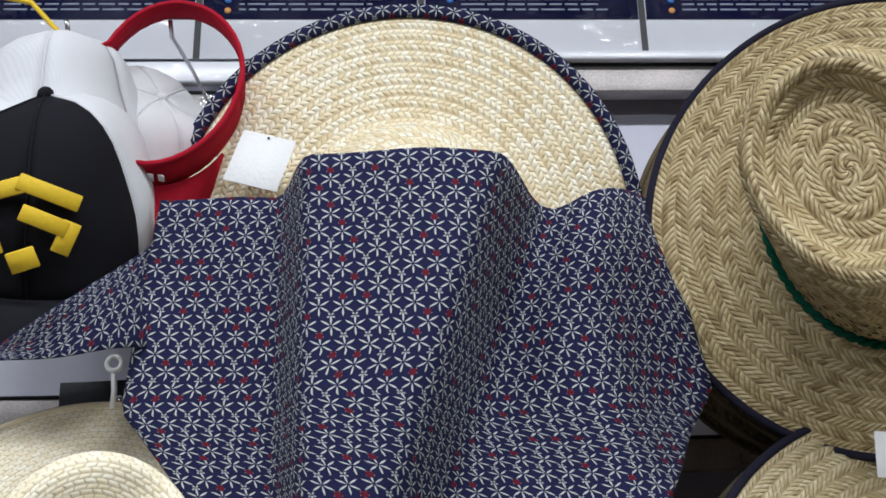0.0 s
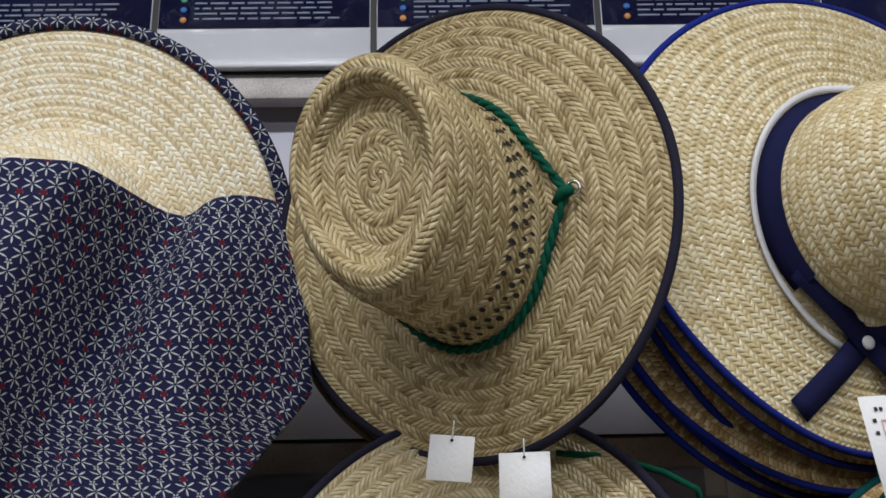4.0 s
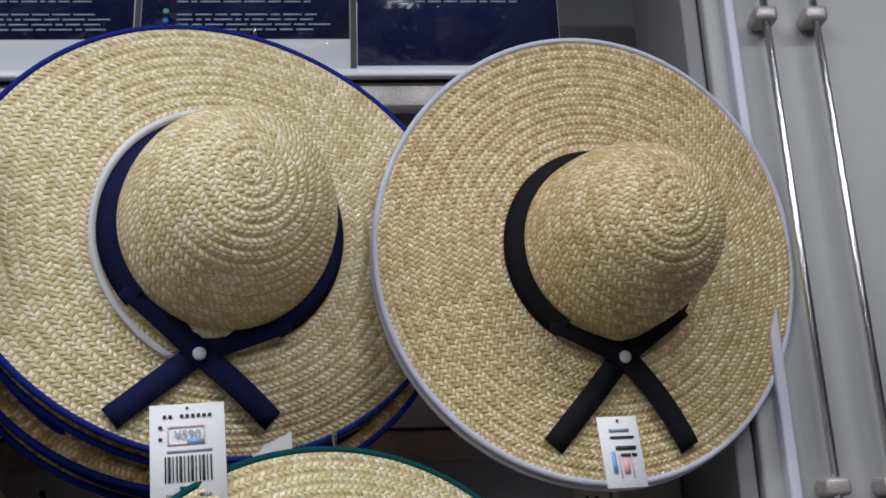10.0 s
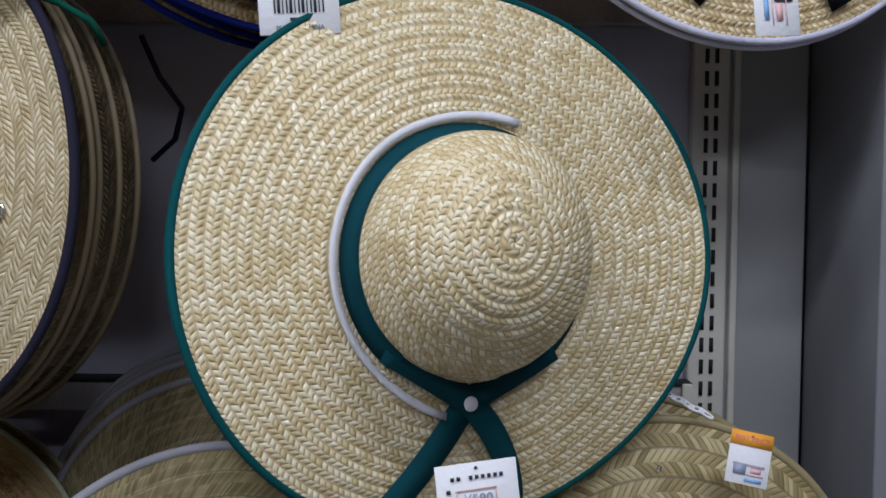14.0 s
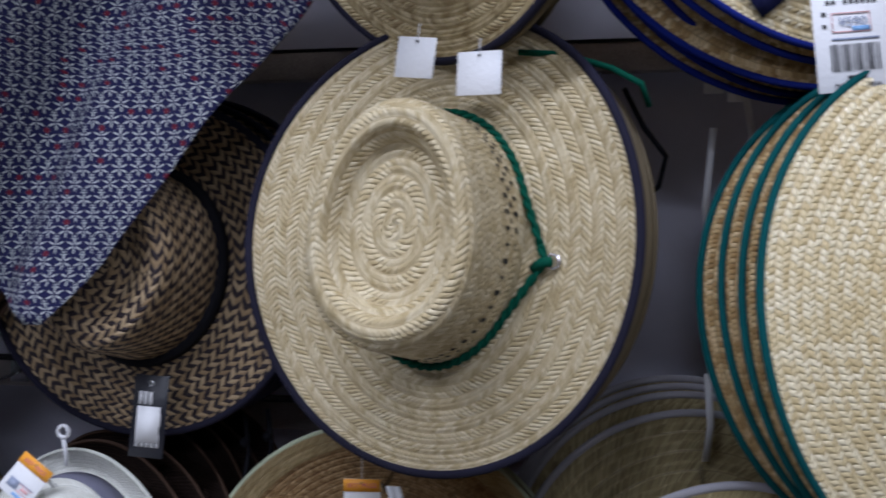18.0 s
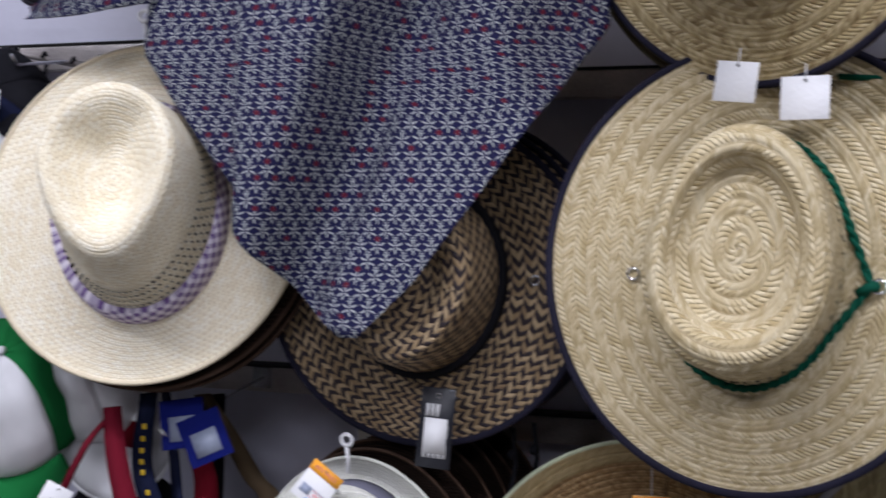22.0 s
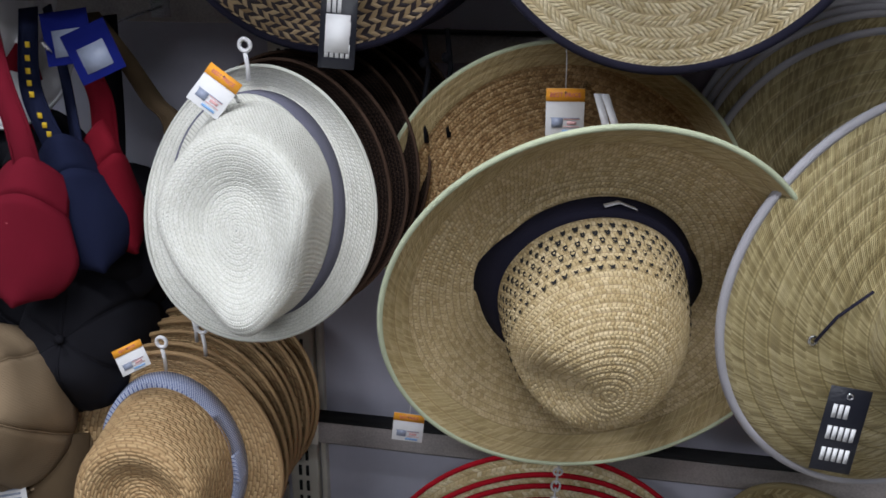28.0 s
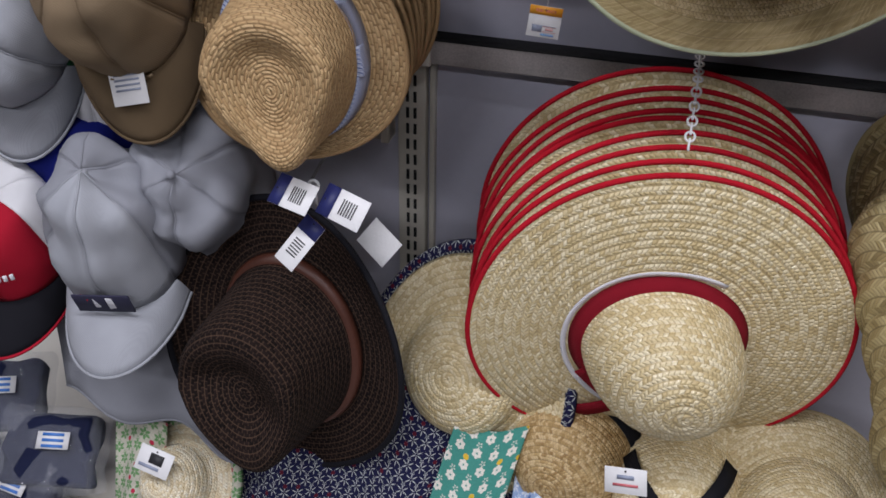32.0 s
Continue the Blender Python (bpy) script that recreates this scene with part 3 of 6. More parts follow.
M_DARK = plain("dark_gap", (0.012, 0.012, 0.013), 0.8)
M_PLASTIC = plain("white_plastic", (0.75, 0.75, 0.77), 0.35)
M_WALL = plain("painted_steel_panel", (0.54, 0.54, 0.64), 0.45, var=0.05, scale=20)
M_CREAM = plain("cream_enamel", (0.66, 0.63, 0.55), 0.4, var=0.06, scale=40)
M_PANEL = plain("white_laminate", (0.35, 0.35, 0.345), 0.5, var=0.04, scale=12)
# dark grey with shade put into it: cabinet side, room walls, plinth
M_SHADE = plain("shade_grey", (0.2, 0.2, 0.21), 0.55, var=0.06, scale=12)
M_RAIL = plain("worn_steel", (0.40, 0.365, 0.355), 0.38, 0.25, var=0.45, scale=90)
M_CHROME = plain("chrome_steel", (0.72, 0.72, 0.74), 0.18, 1.0, var=0.1, scale=200)
M_NAVYPOST = plain("navy_print", (0.012, 0.016, 0.075), 0.25, var=0.25, scale=8, coat=0.9, crinkle=0.010)
M_WHITEPOST = plain("white_print", (0.80, 0.82, 0.88), 0.25, var=0.04, scale=8, coat=0.9, crinkle=0.010)
M_PALE = plain("pale_ink", (0.30, 0.34, 0.45), 0.4)
M_INKG = plain("green_ink", (0.12, 0.42, 0.3), 0.4)
M_INKB = plain("blue_ink", (0.05, 0.2, 0.6), 0.4)
M_NAVYINK = plain("navy_ink", (0.02, 0.026, 0.13), 0.5)
M_PINK = plain("faded_red_ink", (0.72, 0.42, 0.42), 0.6)
M_SKY = plain("faded_blue_ink", (0.22, 0.42, 0.72), 0.6)
M_INKO = plain("orange_ink", (0.75, 0.35, 0.12), 0.4)
M_PAPER = plain("white_paper", (0.78, 0.78, 0.79), 0.6, var=0.04)
M_INK = plain("black_ink", (0.03, 0.03, 0.035), 0.6)
M_REDINK = plain("red_ink", (0.65, 0.16, 0.18), 0.6)
M_ORANGE = plain("orange_print", (0.9, 0.38, 0.03), 0.5, var=0.05)
M_BLACKCARD = plain("black_card", (0.012, 0.013, 0.02), 0.35)
M_FLOOR = plain("vinyl_floor", (0.32, 0.31, 0.30), 0.3, var=0.1, scale=10)
M_CEIL = plain("ceiling_board", (0.8, 0.8, 0.79), 0.9, var=0.04, scale=30)

S_GOLD = straw("golden_straw", (0.54, 0.41, 0.20), (0.68, 0.55, 0.30), (0.86, 0.76, 0.52), 0.5, 1.8, 0.0014, 0.3, (0.44, 0.31, 0.14), stain=0.45, shine=0.3)
S_HONEY = straw("honey_straw", (0.43, 0.30, 0.13), (0.58, 0.43, 0.21), (0.78, 0.64, 0.39), 0.5, 1.8, 0.0014, 0.34, (0.34, 0.22, 0.09), stain=0.45, shine=0.25)
S_PALE = straw("pale_straw", (0.70, 0.56, 0.33), (0.86, 0.74, 0.50), (0.95, 0.89, 0.72), 0.5, 1.7, 0.0013, 0.34, (0.52, 0.37, 0.17), stain=0.4, shine=0.25)
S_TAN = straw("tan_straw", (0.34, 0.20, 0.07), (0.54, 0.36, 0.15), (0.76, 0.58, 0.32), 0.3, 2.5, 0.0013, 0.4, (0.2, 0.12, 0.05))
S_PALM = straw("woven_palm", (0.25, 0.17, 0.07), (0.46, 0.355, 0.175), (0.60, 0.485, 0.275), 0.95, 2.1, 0.0018, 0.4, (0.22, 0.15, 0.065), alternate=True, gap=0.47, stain=0.3, shine=0.15)
S_PALM2 = straw("light_woven_palm", (0.44, 0.34, 0.17), (0.58, 0.47, 0.27), (0.70, 0.60, 0.39), 0.95, 2.2, 0.0017, 0.42, (0.30, 0.21, 0.10), alternate=True, gap=0.47, stain=0.3, shine=0.12)
S_ZIGZAG = straw("two_tone_palm", (0.26, 0.17, 0.085), (0.36, 0.25, 0.13), (0.48, 0.35, 0.2), 0.5, 1.0, 0.0014, 0.5, None, parity=(0.022, 0.013, 0.016))
S_CREAM = straw("cream_toquilla", (0.86, 0.76, 0.55), (0.92, 0.84, 0.64), (0.95, 0.90, 0.75), 0.2, 0.8, 0.0009, 0.55, (0.5, 0.38, 0.2), stain=0.2)
S_WHITE = straw("white_paper_braid", (0.74, 0.735, 0.655), (0.79, 0.785, 0.71), (0.84, 0.835, 0.77), 0.6, 1.1, 0.0009, 0.6, (0.36, 0.37, 0.32), stain=0.15)
S_RUSH = straw("brown_rush", (0.25, 0.14, 0.055), (0.38, 0.23, 0.095), (0.52, 0.35, 0.17), 0.3, 1.6, 0.0013, 0.5, (0.12, 0.07, 0.03))
S_RUSH2 = straw("light_rush", (0.44, 0.32, 0.15), (0.54, 0.41, 0.21), (0.66, 0.52, 0.30), 0.3, 1.7, 0.0013, 0.5, (0.2, 0.13, 0.06))
S_REED = straw("green_reed", (0.26, 0.20, 0.085), (0.40, 0.32, 0.145), (0.56, 0.47, 0.25), 4.6, 10.5, 0.0015, 0.38, (0.12, 0.09, 0.035), oneway=True, gap=0.46, stain=0.2, shine=0.1)
S_HERR = straw("herringbone_reed", (0.20, 0.15, 0.06), (0.34, 0.26, 0.11), (0.52, 0.43, 0.22), 1.6, 4.0, 0.0010, 0.45, (0.1, 0.075, 0.03))
S_BASKET = straw("tan_paper_basket", (0.47, 0.30, 0.14), (0.53, 0.35, 0.17), (0.60, 0.41, 0.21), 0.05, 0.62, 0.0026, 0.55, (0.24, 0.13, 0.05), stain=0.15, gap=0.41)
S_BROWN = straw("dark_brown_weave", (0.007, 0.004, 0.0035), (0.011, 0.006, 0.005), (0.017, 0.009, 0.007), 0.05, 0.9, 0.0016, 0.75, (0.10, 0.058, 0.038), stain=0.2, spec=0.2, gap=0.42)

# woven palm darkened: shade on the stacked brims, put into the colour
S_PALM_SHADE = straw("shaded_palm", (0.10, 0.075, 0.034), (0.15, 0.11, 0.052), (0.22, 0.165, 0.085), 1.05, 2.5, 0.0014, 0.55, (0.08, 0.06, 0.03), alternate=True)
S_EDGE = straw("rush_edge", (0.40, 0.29, 0.13), (0.50, 0.38, 0.18), (0.60, 0.47, 0.25), 4.0, 11.0, 0.0012, 0.5, (0.22, 0.15, 0.06), oneway=True)

C_NAVY = cloth("navy_ribbon", (0.012, 0.014, 0.06))
C_BLACK = cloth("black_ribbon", (0.013, 0.013, 0.017))
C_TEAL = cloth("teal_ribbon", (0.004, 0.055, 0.07))
C_BLUE = cloth("royal_blue_binding", (0.012, 0.024, 0.22))
C_LILAC = cloth("white_lilac_binding", (0.62, 0.62, 0.74))
C_TEALB = cloth("teal_binding", (0.003, 0.075, 0.08))
C_RED = cloth("red_binding", (0.5, 0.012, 0.025))
C_WINE = cloth("wine_ribbon", (0.24, 0.01, 0.02))
C_INK = cloth("dark_navy_binding", (0.02, 0.019, 0.035))
C_GREEN = cloth("green_cord", (0.002, 0.07, 0.042), 0.002)
C_WHITE = cloth("white_band", (0.76, 0.76, 0.80))
C_GREY = cloth("grey_band", (0.15, 0.15, 0.2))
C_MINT = cloth("pale_green_binding", (0.55, 0.6, 0.42))
C_GREYB = cloth("grey_binding", (0.42, 0.41, 0.44))
C_CHECK = checked("blue_check_band", (0.07, 0.10, 0.26), (0.55, 0.60, 0.72), 0.0028)
C_PURPLE = checked("purple_check_band", (0.16, 0.09, 0.26), (0.78, 0.72, 0.80), 0.010)
C_LEATHER = plain("brown_leather", (0.075, 0.024, 0.014), 0.45, var=0.3)
F_NAVY = flowered("navy_flower_cotton", (0.009, 0.010, 0.052), (0.52, 0.55, 0.52), (0.115, 0.007, 0.02))

# ---- the shop's shell and the shelving ----
floor = link("floor", box_bm(8, 6.4, 0.06, (0.6, -1.7, -0.03)), M_FLOOR)
tagged(floor, "pale vinyl shop floor", "floor", kind="structure")
ceiling = link("ceiling", box_bm(8, 6.4, 0.06, (0.6, -1.7, 3.03)), M_CEIL)
tagged(ceiling, "white ceiling with fluorescent tubes", "ceiling", kind="structure")
# unseen walls that close the room, kept dark to hold back bounced light
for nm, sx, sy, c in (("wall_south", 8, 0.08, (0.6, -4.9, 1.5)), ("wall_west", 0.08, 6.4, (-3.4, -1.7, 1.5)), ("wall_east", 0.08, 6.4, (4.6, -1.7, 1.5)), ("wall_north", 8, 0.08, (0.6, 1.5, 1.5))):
    tagged(link(nm, box_bm(sx, sy, 3.0, c), M_SHADE), "unseen room wall, dark grey to cut bounced light", "wall", kind="structure")

unit = empty("shelving_unit", pose(0, 0, 0), "white steel shop shelving with slotted uprights and rails", "shelving", kind="structure")
for x0, x1 in ((-1.07, 0.128), (0.168, 1.352)):
    part("back_panel", box_bm(x1 - x0, 0.014, 2.16, ((x0 + x1) / 2, 1.107, 1.1), 0.003), M_WALL, unit)
part("back_panel", box_bm(0.092, 0.014, 2.16, (1.438, 1.102, 1.1), 0.002), M_PANEL, unit)


def upright(x):
    up = part("upright", box_bm(0.042, 0.03, 2.2, (x, 1.1, 1.1), 0.003), M_CREAM, unit, "cream slotted upright")
    bm = bmesh.new()
    for k in range(74):
        for dx in (-0.0055, 0.0055):
            q = bmesh.ops.create_cube(bm, size=1)["verts"]
            bmesh.ops.scale(bm, vec=(0.0042, 0.002, 0.016), verts=q)
            bmesh.ops.translate(bm, vec=(x + dx, 1.0843, 0.2 + 0.025 * k), verts=q)
    tagged(part("slots", bm, M_DARK, up, "rows of dark slots"), kind="stuff")
    part("edge_strip", box_bm(0.008, 0.02, 2.2, (x + 0.03, 1.097, 1.1), 0.002), M_CREAM, unit)


for ux in (0.148, 1.372, -1.09):
    upright(ux)


def rail(x0, x1, ztop, high=0.034):
    """A flat steel bar held off the panel, with a dark lip along its top."""
    rl = part("rail", box_bm(x1 - x0, 0.024, high, ((x0 + x1) / 2, 1.067, ztop - high / 2), 0.002), M_RAIL, unit, "worn brown steel rail")
    part("lip", box_bm(x1 - x0, 0.03, 0.003, ((x0 + x1) / 2, 1.068, ztop + 0.0016)), M_DARK, rl)
    for xe in (x0 + 0.006, x1 - 0.006):
        part("bracket", box_bm(0.012, 0.034, high + 0.006, (xe, 1.068, ztop - high / 2), 0.002), M_CREAM, rl)


for zt in (2.142, 1.688, 1.258, 0.724):
    rail(0.172, 1.35, zt)
for zt in (2.106, 1.743, 1.30, 0.86, 0.60):
    rail(-1.065, 0.124, zt)

# bottom tray with a raised front
tray = empty("base_shelf", pose(0, 0, 0), "cream steel base shelf with a punched floor", "shelf", kind="structure")
part("shelf_floor", box_bm(2.46, 0.5, 0.02, (0.15, 0.845, 0.10), 0.004), M_CREAM, tray)
part("front_lip", box_bm(2.46, 0.022, 0.06, (0.15, 0.585, 0.11), 0.006), M_WALL, tray)
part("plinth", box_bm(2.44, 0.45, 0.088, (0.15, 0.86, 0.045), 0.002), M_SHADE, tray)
bm = bmesh.new()
for k in range(90):
    q = bmesh.ops.create_cube(bm, size=1)["verts"]
    bmesh.ops.scale(bm, vec=(0.005, 0.005, 0.002), verts=q)
    bmesh.ops.translate(bm, vec=(-1.0 + 0.0125 * k * 2, 0.62, 0.1108), verts=q)
tagged(part("punched_holes", bm, M_DARK, tray), kind="stuff")

# the neighbouring fixture with two round poles
nextu = empty("end_cabinet", pose(0, 0, 0), "pale grey cabinet side with two chrome poles", "cabinet", kind="structure")
part("front_panel", box_bm(0.9, 0.03, 2.6, (1.96, 0.905, 1.3), 0.004), M_PANEL, nextu)
# the side panel's shade is painted in as a darker grey
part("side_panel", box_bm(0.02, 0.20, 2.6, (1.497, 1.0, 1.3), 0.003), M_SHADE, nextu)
part("cover_strip", box_bm(0.012, 0.02, 2.6, (1.536, 0.884, 1.3), 0.003), M_WALL, nextu)
for px in (1.573, 1.632):
    po = part("pole", tube_bm([(px, 0.865, 1.2), (px, 0.865, 2.5)], 0.0045, 12), M_CHROME, nextu, "thin chrome pole")
    for bz in (2.128, 1.596):
        part("pole_clamp", box_bm(0.026, 0.03, 0.018, (px, 0.873, bz), 0.005), M_RAIL, po, "dark metal clamp")

# printed posters under clear film above the top rail
POSTX = (-0.585, -0.305, -0.02, 0.252, 0.527, 0.811, 1.094, 1.374)
for k, (x0, x1) in enumerate(zip(POSTX[:-1], POSTX[1:])):
    po = empty("poster", pose((x0 + x1) / 2, 1.05, 2.3), "navy poster with small pale print under clear film", "poster", "posters along the top")
    w = x1 - x0 - 0.008
    part("sheet", box_bm(w, 0.002, 0.30, (0, 0, 0), 0.0006, 1), M_WHITEPOST, po)
    last = k == len(POSTX) - 2
    part("navy_field", box_bm(w - 0.002, 0.0012, 0.285 if last else 0.245, (0, -0.0017, 0.0065 if last else 0.0265)), M_NAVYPOST, po)
    for i in range(0 if last else 5):
        part("heading_dot", tube_bm([(-w * 0.38, -0.003, -0.085 + i * 0.0145 if i < 3 else 0.02 + i * 0.0145), (-w * 0.38, -0.0042, -0.085 + i * 0.0145 if i < 3 else 0.02 + i * 0.0145)], 0.0042, 10), (M_INKO, M_INKB, M_INKG)[i % 3], po)
    for i in range(4, 6) if last else range(7):
        yy = -0.083 + i * 0.0075 + (0.012 if i > 3 else 0)
        x = -w * 0.33
        while x < w * 0.3:
            g = random.uniform(0.006, 0.03)
            part("print", box_bm(g, 0.0006, 0.0024, (x + g / 2, -0.0027, yy)), M_PALE, po)
            x += g + 0.004
part("price_strip", box_bm(1.18, 0.012, 0.012, (0.76, 1.046, 2.150), 0.003), M_WHITEPOST, unit, "glossy white price strip")
part("price_strip", box_bm(1.07, 0.012, 0.028, (-0.475, 1.046, 2.128), 0.003), M_WHITEPOST, unit, "glossy white price strip")


def wire_hook(x, z, y0=1.055, y1=0.78, drop=0.03, rad=0.0022):
    h = empty("wire_hook", pose(x, y0, z), "chrome wire hook fixed to the rail", "hook", "hooks on the rails")
    n = y0 - y1
    part("prong", tube_bm([(0, 0, 0), (0, -n * 0.5, -drop * 0.4), (0, -n * 0.95, -drop), (0, -n, -drop + 0.012)], rad, 8), M_CHROME, h)
    part("back_plate", box_bm(0.03, 0.004, 0.03, (0, 0.002, 0), 0.0015), M_CHROME, h)
    return h
# ---- straw hats, by row ----
def pile(m, prof, d, mat, bind, n, step, label, pitch=0.0115, ridge=0.0016, rad=0.0034, name="straw_hat", group="", wob=2.0, sub=3):
    """Hats of one kind pushed together behind the front one, of which the brims show."""
    base = empty(name, Matrix.Translation(step) @ m, label, "hat", group)
    shell("brim", prof[-18:], pitch, mat, base, d, 96, ridge, sub)
    rim("binding", prof, bind, base, d, rad, 96)
    far = 1.0
    for k in range(2, n + 1):
        j = Vector((random.uniform(-1, 1), 0, random.uniform(-1, 1))) * 0.002 * k ** 0.5
        far += random.uniform(0.55, 1.45)
        copy_thing(base, Matrix.Translation(Vector(step) * far + j) @ m @ pose(0, 0, 0, random.uniform(-wob, wob), random.uniform(-wob, wob), random.uniform(-20, 20)))


def ripple(t, th, warp):
    """How far a brim stands up round its edge: two and three waves to the turn."""
    return t * t * (warp[0] * np.cos(2 * th) + warp[1] * np.sin(2 * th) + warp[2] * np.cos(3 * th) + warp[3] * np.sin(3 * th))


def wavy(R, r0, H, warp=(0, 0, 0, 0), ax=1.0, lean=(0.0, 0.0)):
    def f(r, th, z):
        t = np.clip((r - r0) / (R - r0), 0, 1)
        hgt = np.clip(z / H, 0, 1) * (t <= 0)
        return r * np.cos(th) * (1 + (ax - 1) * t) + lean[0] * hgt, r * np.sin(th) + lean[1] * hgt, z + ripple(t, th, warp)
    return f


def ladies_hat(m, bind, ribbon, mat, label, R=0.24, H=0.14, r0=0.092, drop=0.012, warp=(0, 0, 0, 0), ax=1.0, lean=(0.0, 0.0), tails=(0.1, 0.1), bend=(0.0, 0.0), under=None, splay=(50, 52), knot=0.126, behind=0, step=(0, 0.016, 0), back=None, flare=0.004):
    prof = prof_dome(R, r0, H, drop)
    d = wavy(R, r0, H, warp, ax, lean)
    h = empty("straw_hat", m, label, "hat")
    shell("body", prof, 0.0105, mat, h, d, 128, 0.0020, 4)
    rim("binding", prof, bind, h, d, 0.0034, 112, "coloured cloth binding")
    ribbon_cross(prof, ribbon, C_WHITE, h, knot, tails, splay, r0, 0.022, bend, under is not C_BLACK, under, flare, d)
    if behind:
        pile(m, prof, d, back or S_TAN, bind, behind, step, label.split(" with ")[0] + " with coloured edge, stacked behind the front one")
    return h


# top row: blue and white bound hats
M3 = hang(0.9783, 0.7788, 1.8426, 18.3, 4.1, -9)
ladies_hat(M3, C_BLUE, C_NAVY, S_GOLD, "wide natural straw hat with royal blue edge and navy ribbon", R=0.2101, H=0.110, warp=(0.0005, 0.0112, 0.0092, 0.0021), ax=1.14, lean=(0.001, 0.0244), behind=5, step=(-0.006, 0.014, -0.008), flare=0.005, r0=0.101, knot=0.118, splay=(41, 60), tails=(0.096, 0.094))
M4 = hang(1.3475, 0.820, 1.831, 10.0, 4.2, 7.1)
ladies_hat(M4, C_LILAC, C_BLACK, S_HONEY, "wide natural straw hat with white edge and black ribbon", R=0.2284, H=0.125, warp=(-0.0113, 0.0047, 0.002, 0.0008), ax=0.991, lean=(0.026, 0.0135), tails=(0.115, 0.11), bend=(0.0, 0.012), under=C_BLACK, behind=1, step=(-0.002, 0.012, -0.003), splay=(48, 36), r0=0.092, knot=0.1075)
# second row: teal bound hats
M5 = hang(1.0959, 0.7536, 1.4168, 24.8, -3.4, -2.6)
ladies_hat(M5, C_TEALB, C_TEAL, S_GOLD, "wide natural straw hat with teal edge and teal ribbon", R=0.2215, H=0.1206, warp=(0.0156, 0.0083, 0.0015, -0.0043), ax=1.054, lean=(-0.0225, 0.0117), tails=(0.12, 0.11), bend=(0.006, 0.03), splay=(32, 46), r0=0.097, knot=0.112, behind=3, step=(-0.010, 0.032, -0.002))


def oval(ax, ay, R, r0, curl=0.0, side=0.0, pinch=0.0, H=0.13, droop=0.0, ang=0.0, lean=(0.0, 0.0), bx=1.0, by=1.0, warp=(0, 0, 0, 0), dimples=()):
    """Shapes a creased hat: an oval head and brim, a brim curled at the sides, a crown narrowed at the front."""
    def f(r, th, z):
        t = np.clip((r - r0) / (R - r0), 0, 1)
        hgt = np.clip(z / H, 0, 1) * (t <= 0)
        kx, ky = ax + (bx - ax) * t, ay + (by - ay) * t
        x, y = r * np.cos(th) * kx, r * np.sin(th) * ky
        x = x * (1 - pinch * hgt * np.clip(-y / 0.08, -0.3, 1))
        z2 = z + curl * t ** 2 * np.cos(th - ang) ** 2 + droop * t ** 2 * np.sin(th - ang) ** 2 + side * t ** 2 * np.sin(2 * th + 0.7) + ripple(t, th, warp)
        for dx, dy, wide, deep in dimples:
            z2 = z2 - deep * hgt ** 2 * np.exp(-((x - dx) ** 2 + (y - dy) ** 2) / wide ** 2)
        return x + lean[0] * hgt, y + lean[1] * hgt, z2
    return f


def palm_hat(m, mat, label, R=0.205, H=0.135, tail=(), lean=(0.0, 0.0), behind=2, step=(0.0, 0.024, 0.0), left_eye=False, warp=(0, 0, 0, 0), bx=1.0, pinch=0.10, drop=0.006):
    prof = prof_crease(R, 0.093, H, 0.074, 0.020, drop, 0.013, 0.70)
    d = oval(0.84, 1.16, R, 0.093, 0.0, 0.0, pinch, H, 0.0, lean=lean, bx=bx, warp=warp)
    h = empty("straw_hat", m, label, "hat")
    shell("body", prof, 0.0115, mat, h, d, 128, 0.0019, 4)
    rim("binding", prof, C_INK, h, d, 0.0042, 112, "dark cloth binding")
    holes("vents", prof, h, M_DARK, 0.028, 0.052, 3, 34, d, 0.0040, math.radians(-150), math.radians(100), 1.5, 0.003)
    gx, gy = 0.101, -0.014
    cord_on("cord", prof, C_GREEN, h, 0.009, 0.0034, d, label="green plaited cord drawn out to the eyelet", pull=(gx, gy))
    grommet(h, (gx + 0.006, gy, 0.007), 0.006, M_CHROME)
    if left_eye:
        grommet(h, (-gx - 0.004, -0.02, 0.006), 0.0055, M_CHROME)
    part("knot", tube_bm([(gx - 0.010, gy - 0.008, 0.009), (gx - 0.002, gy - 0.002, 0.014), (gx + 0.005, gy, 0.008)], 0.0045, 8), C_GREEN, h)
    if tail:
        part("loose_cord", tube_bm(tail, 0.0028, 7), C_GREEN, h, "loose end of the green cord")
    pile(m, prof, d, S_PALM_SHADE, S_PALM_SHADE, behind, step, "woven palm hat, stacked behind the front one", 0.0125, 0.001, 0.003)
    return h


M2 = hang(0.6171, 0.750, 1.8301, -30.4, 3.5, 10)
palm_hat(M2, S_PALM, "woven palm hat with dark edge and green cord", 0.2004, 0.142, behind=3, step=(0.0, 0.026, 0.0), bx=0.943, warp=(0.003, -0.0064, -0.0042, -0.0024), lean=(-0.002, 0.006))
M6 = hang(0.6221, 0.7652, 1.4712, -10.5, -8.5, -2.5)
palm_hat(M6, S_PALM2, "light woven palm hat with dark edge and green cord", 0.2067, 0.132, bx=0.887, warp=(0.0144, 0.0058, -0.0011, 0.0041), drop=-0.010, pinch=-0.14, lean=(0.007, -0.001), tail=[(0.06, 0.168, 0.008), (0.10, 0.166, 0.008), (0.145, 0.152, 0.012), (0.17, 0.14, 0.006), (0.175, 0.125, -0.01)], behind=4, step=(0.003, 0.028, -0.002), left_eye=True)

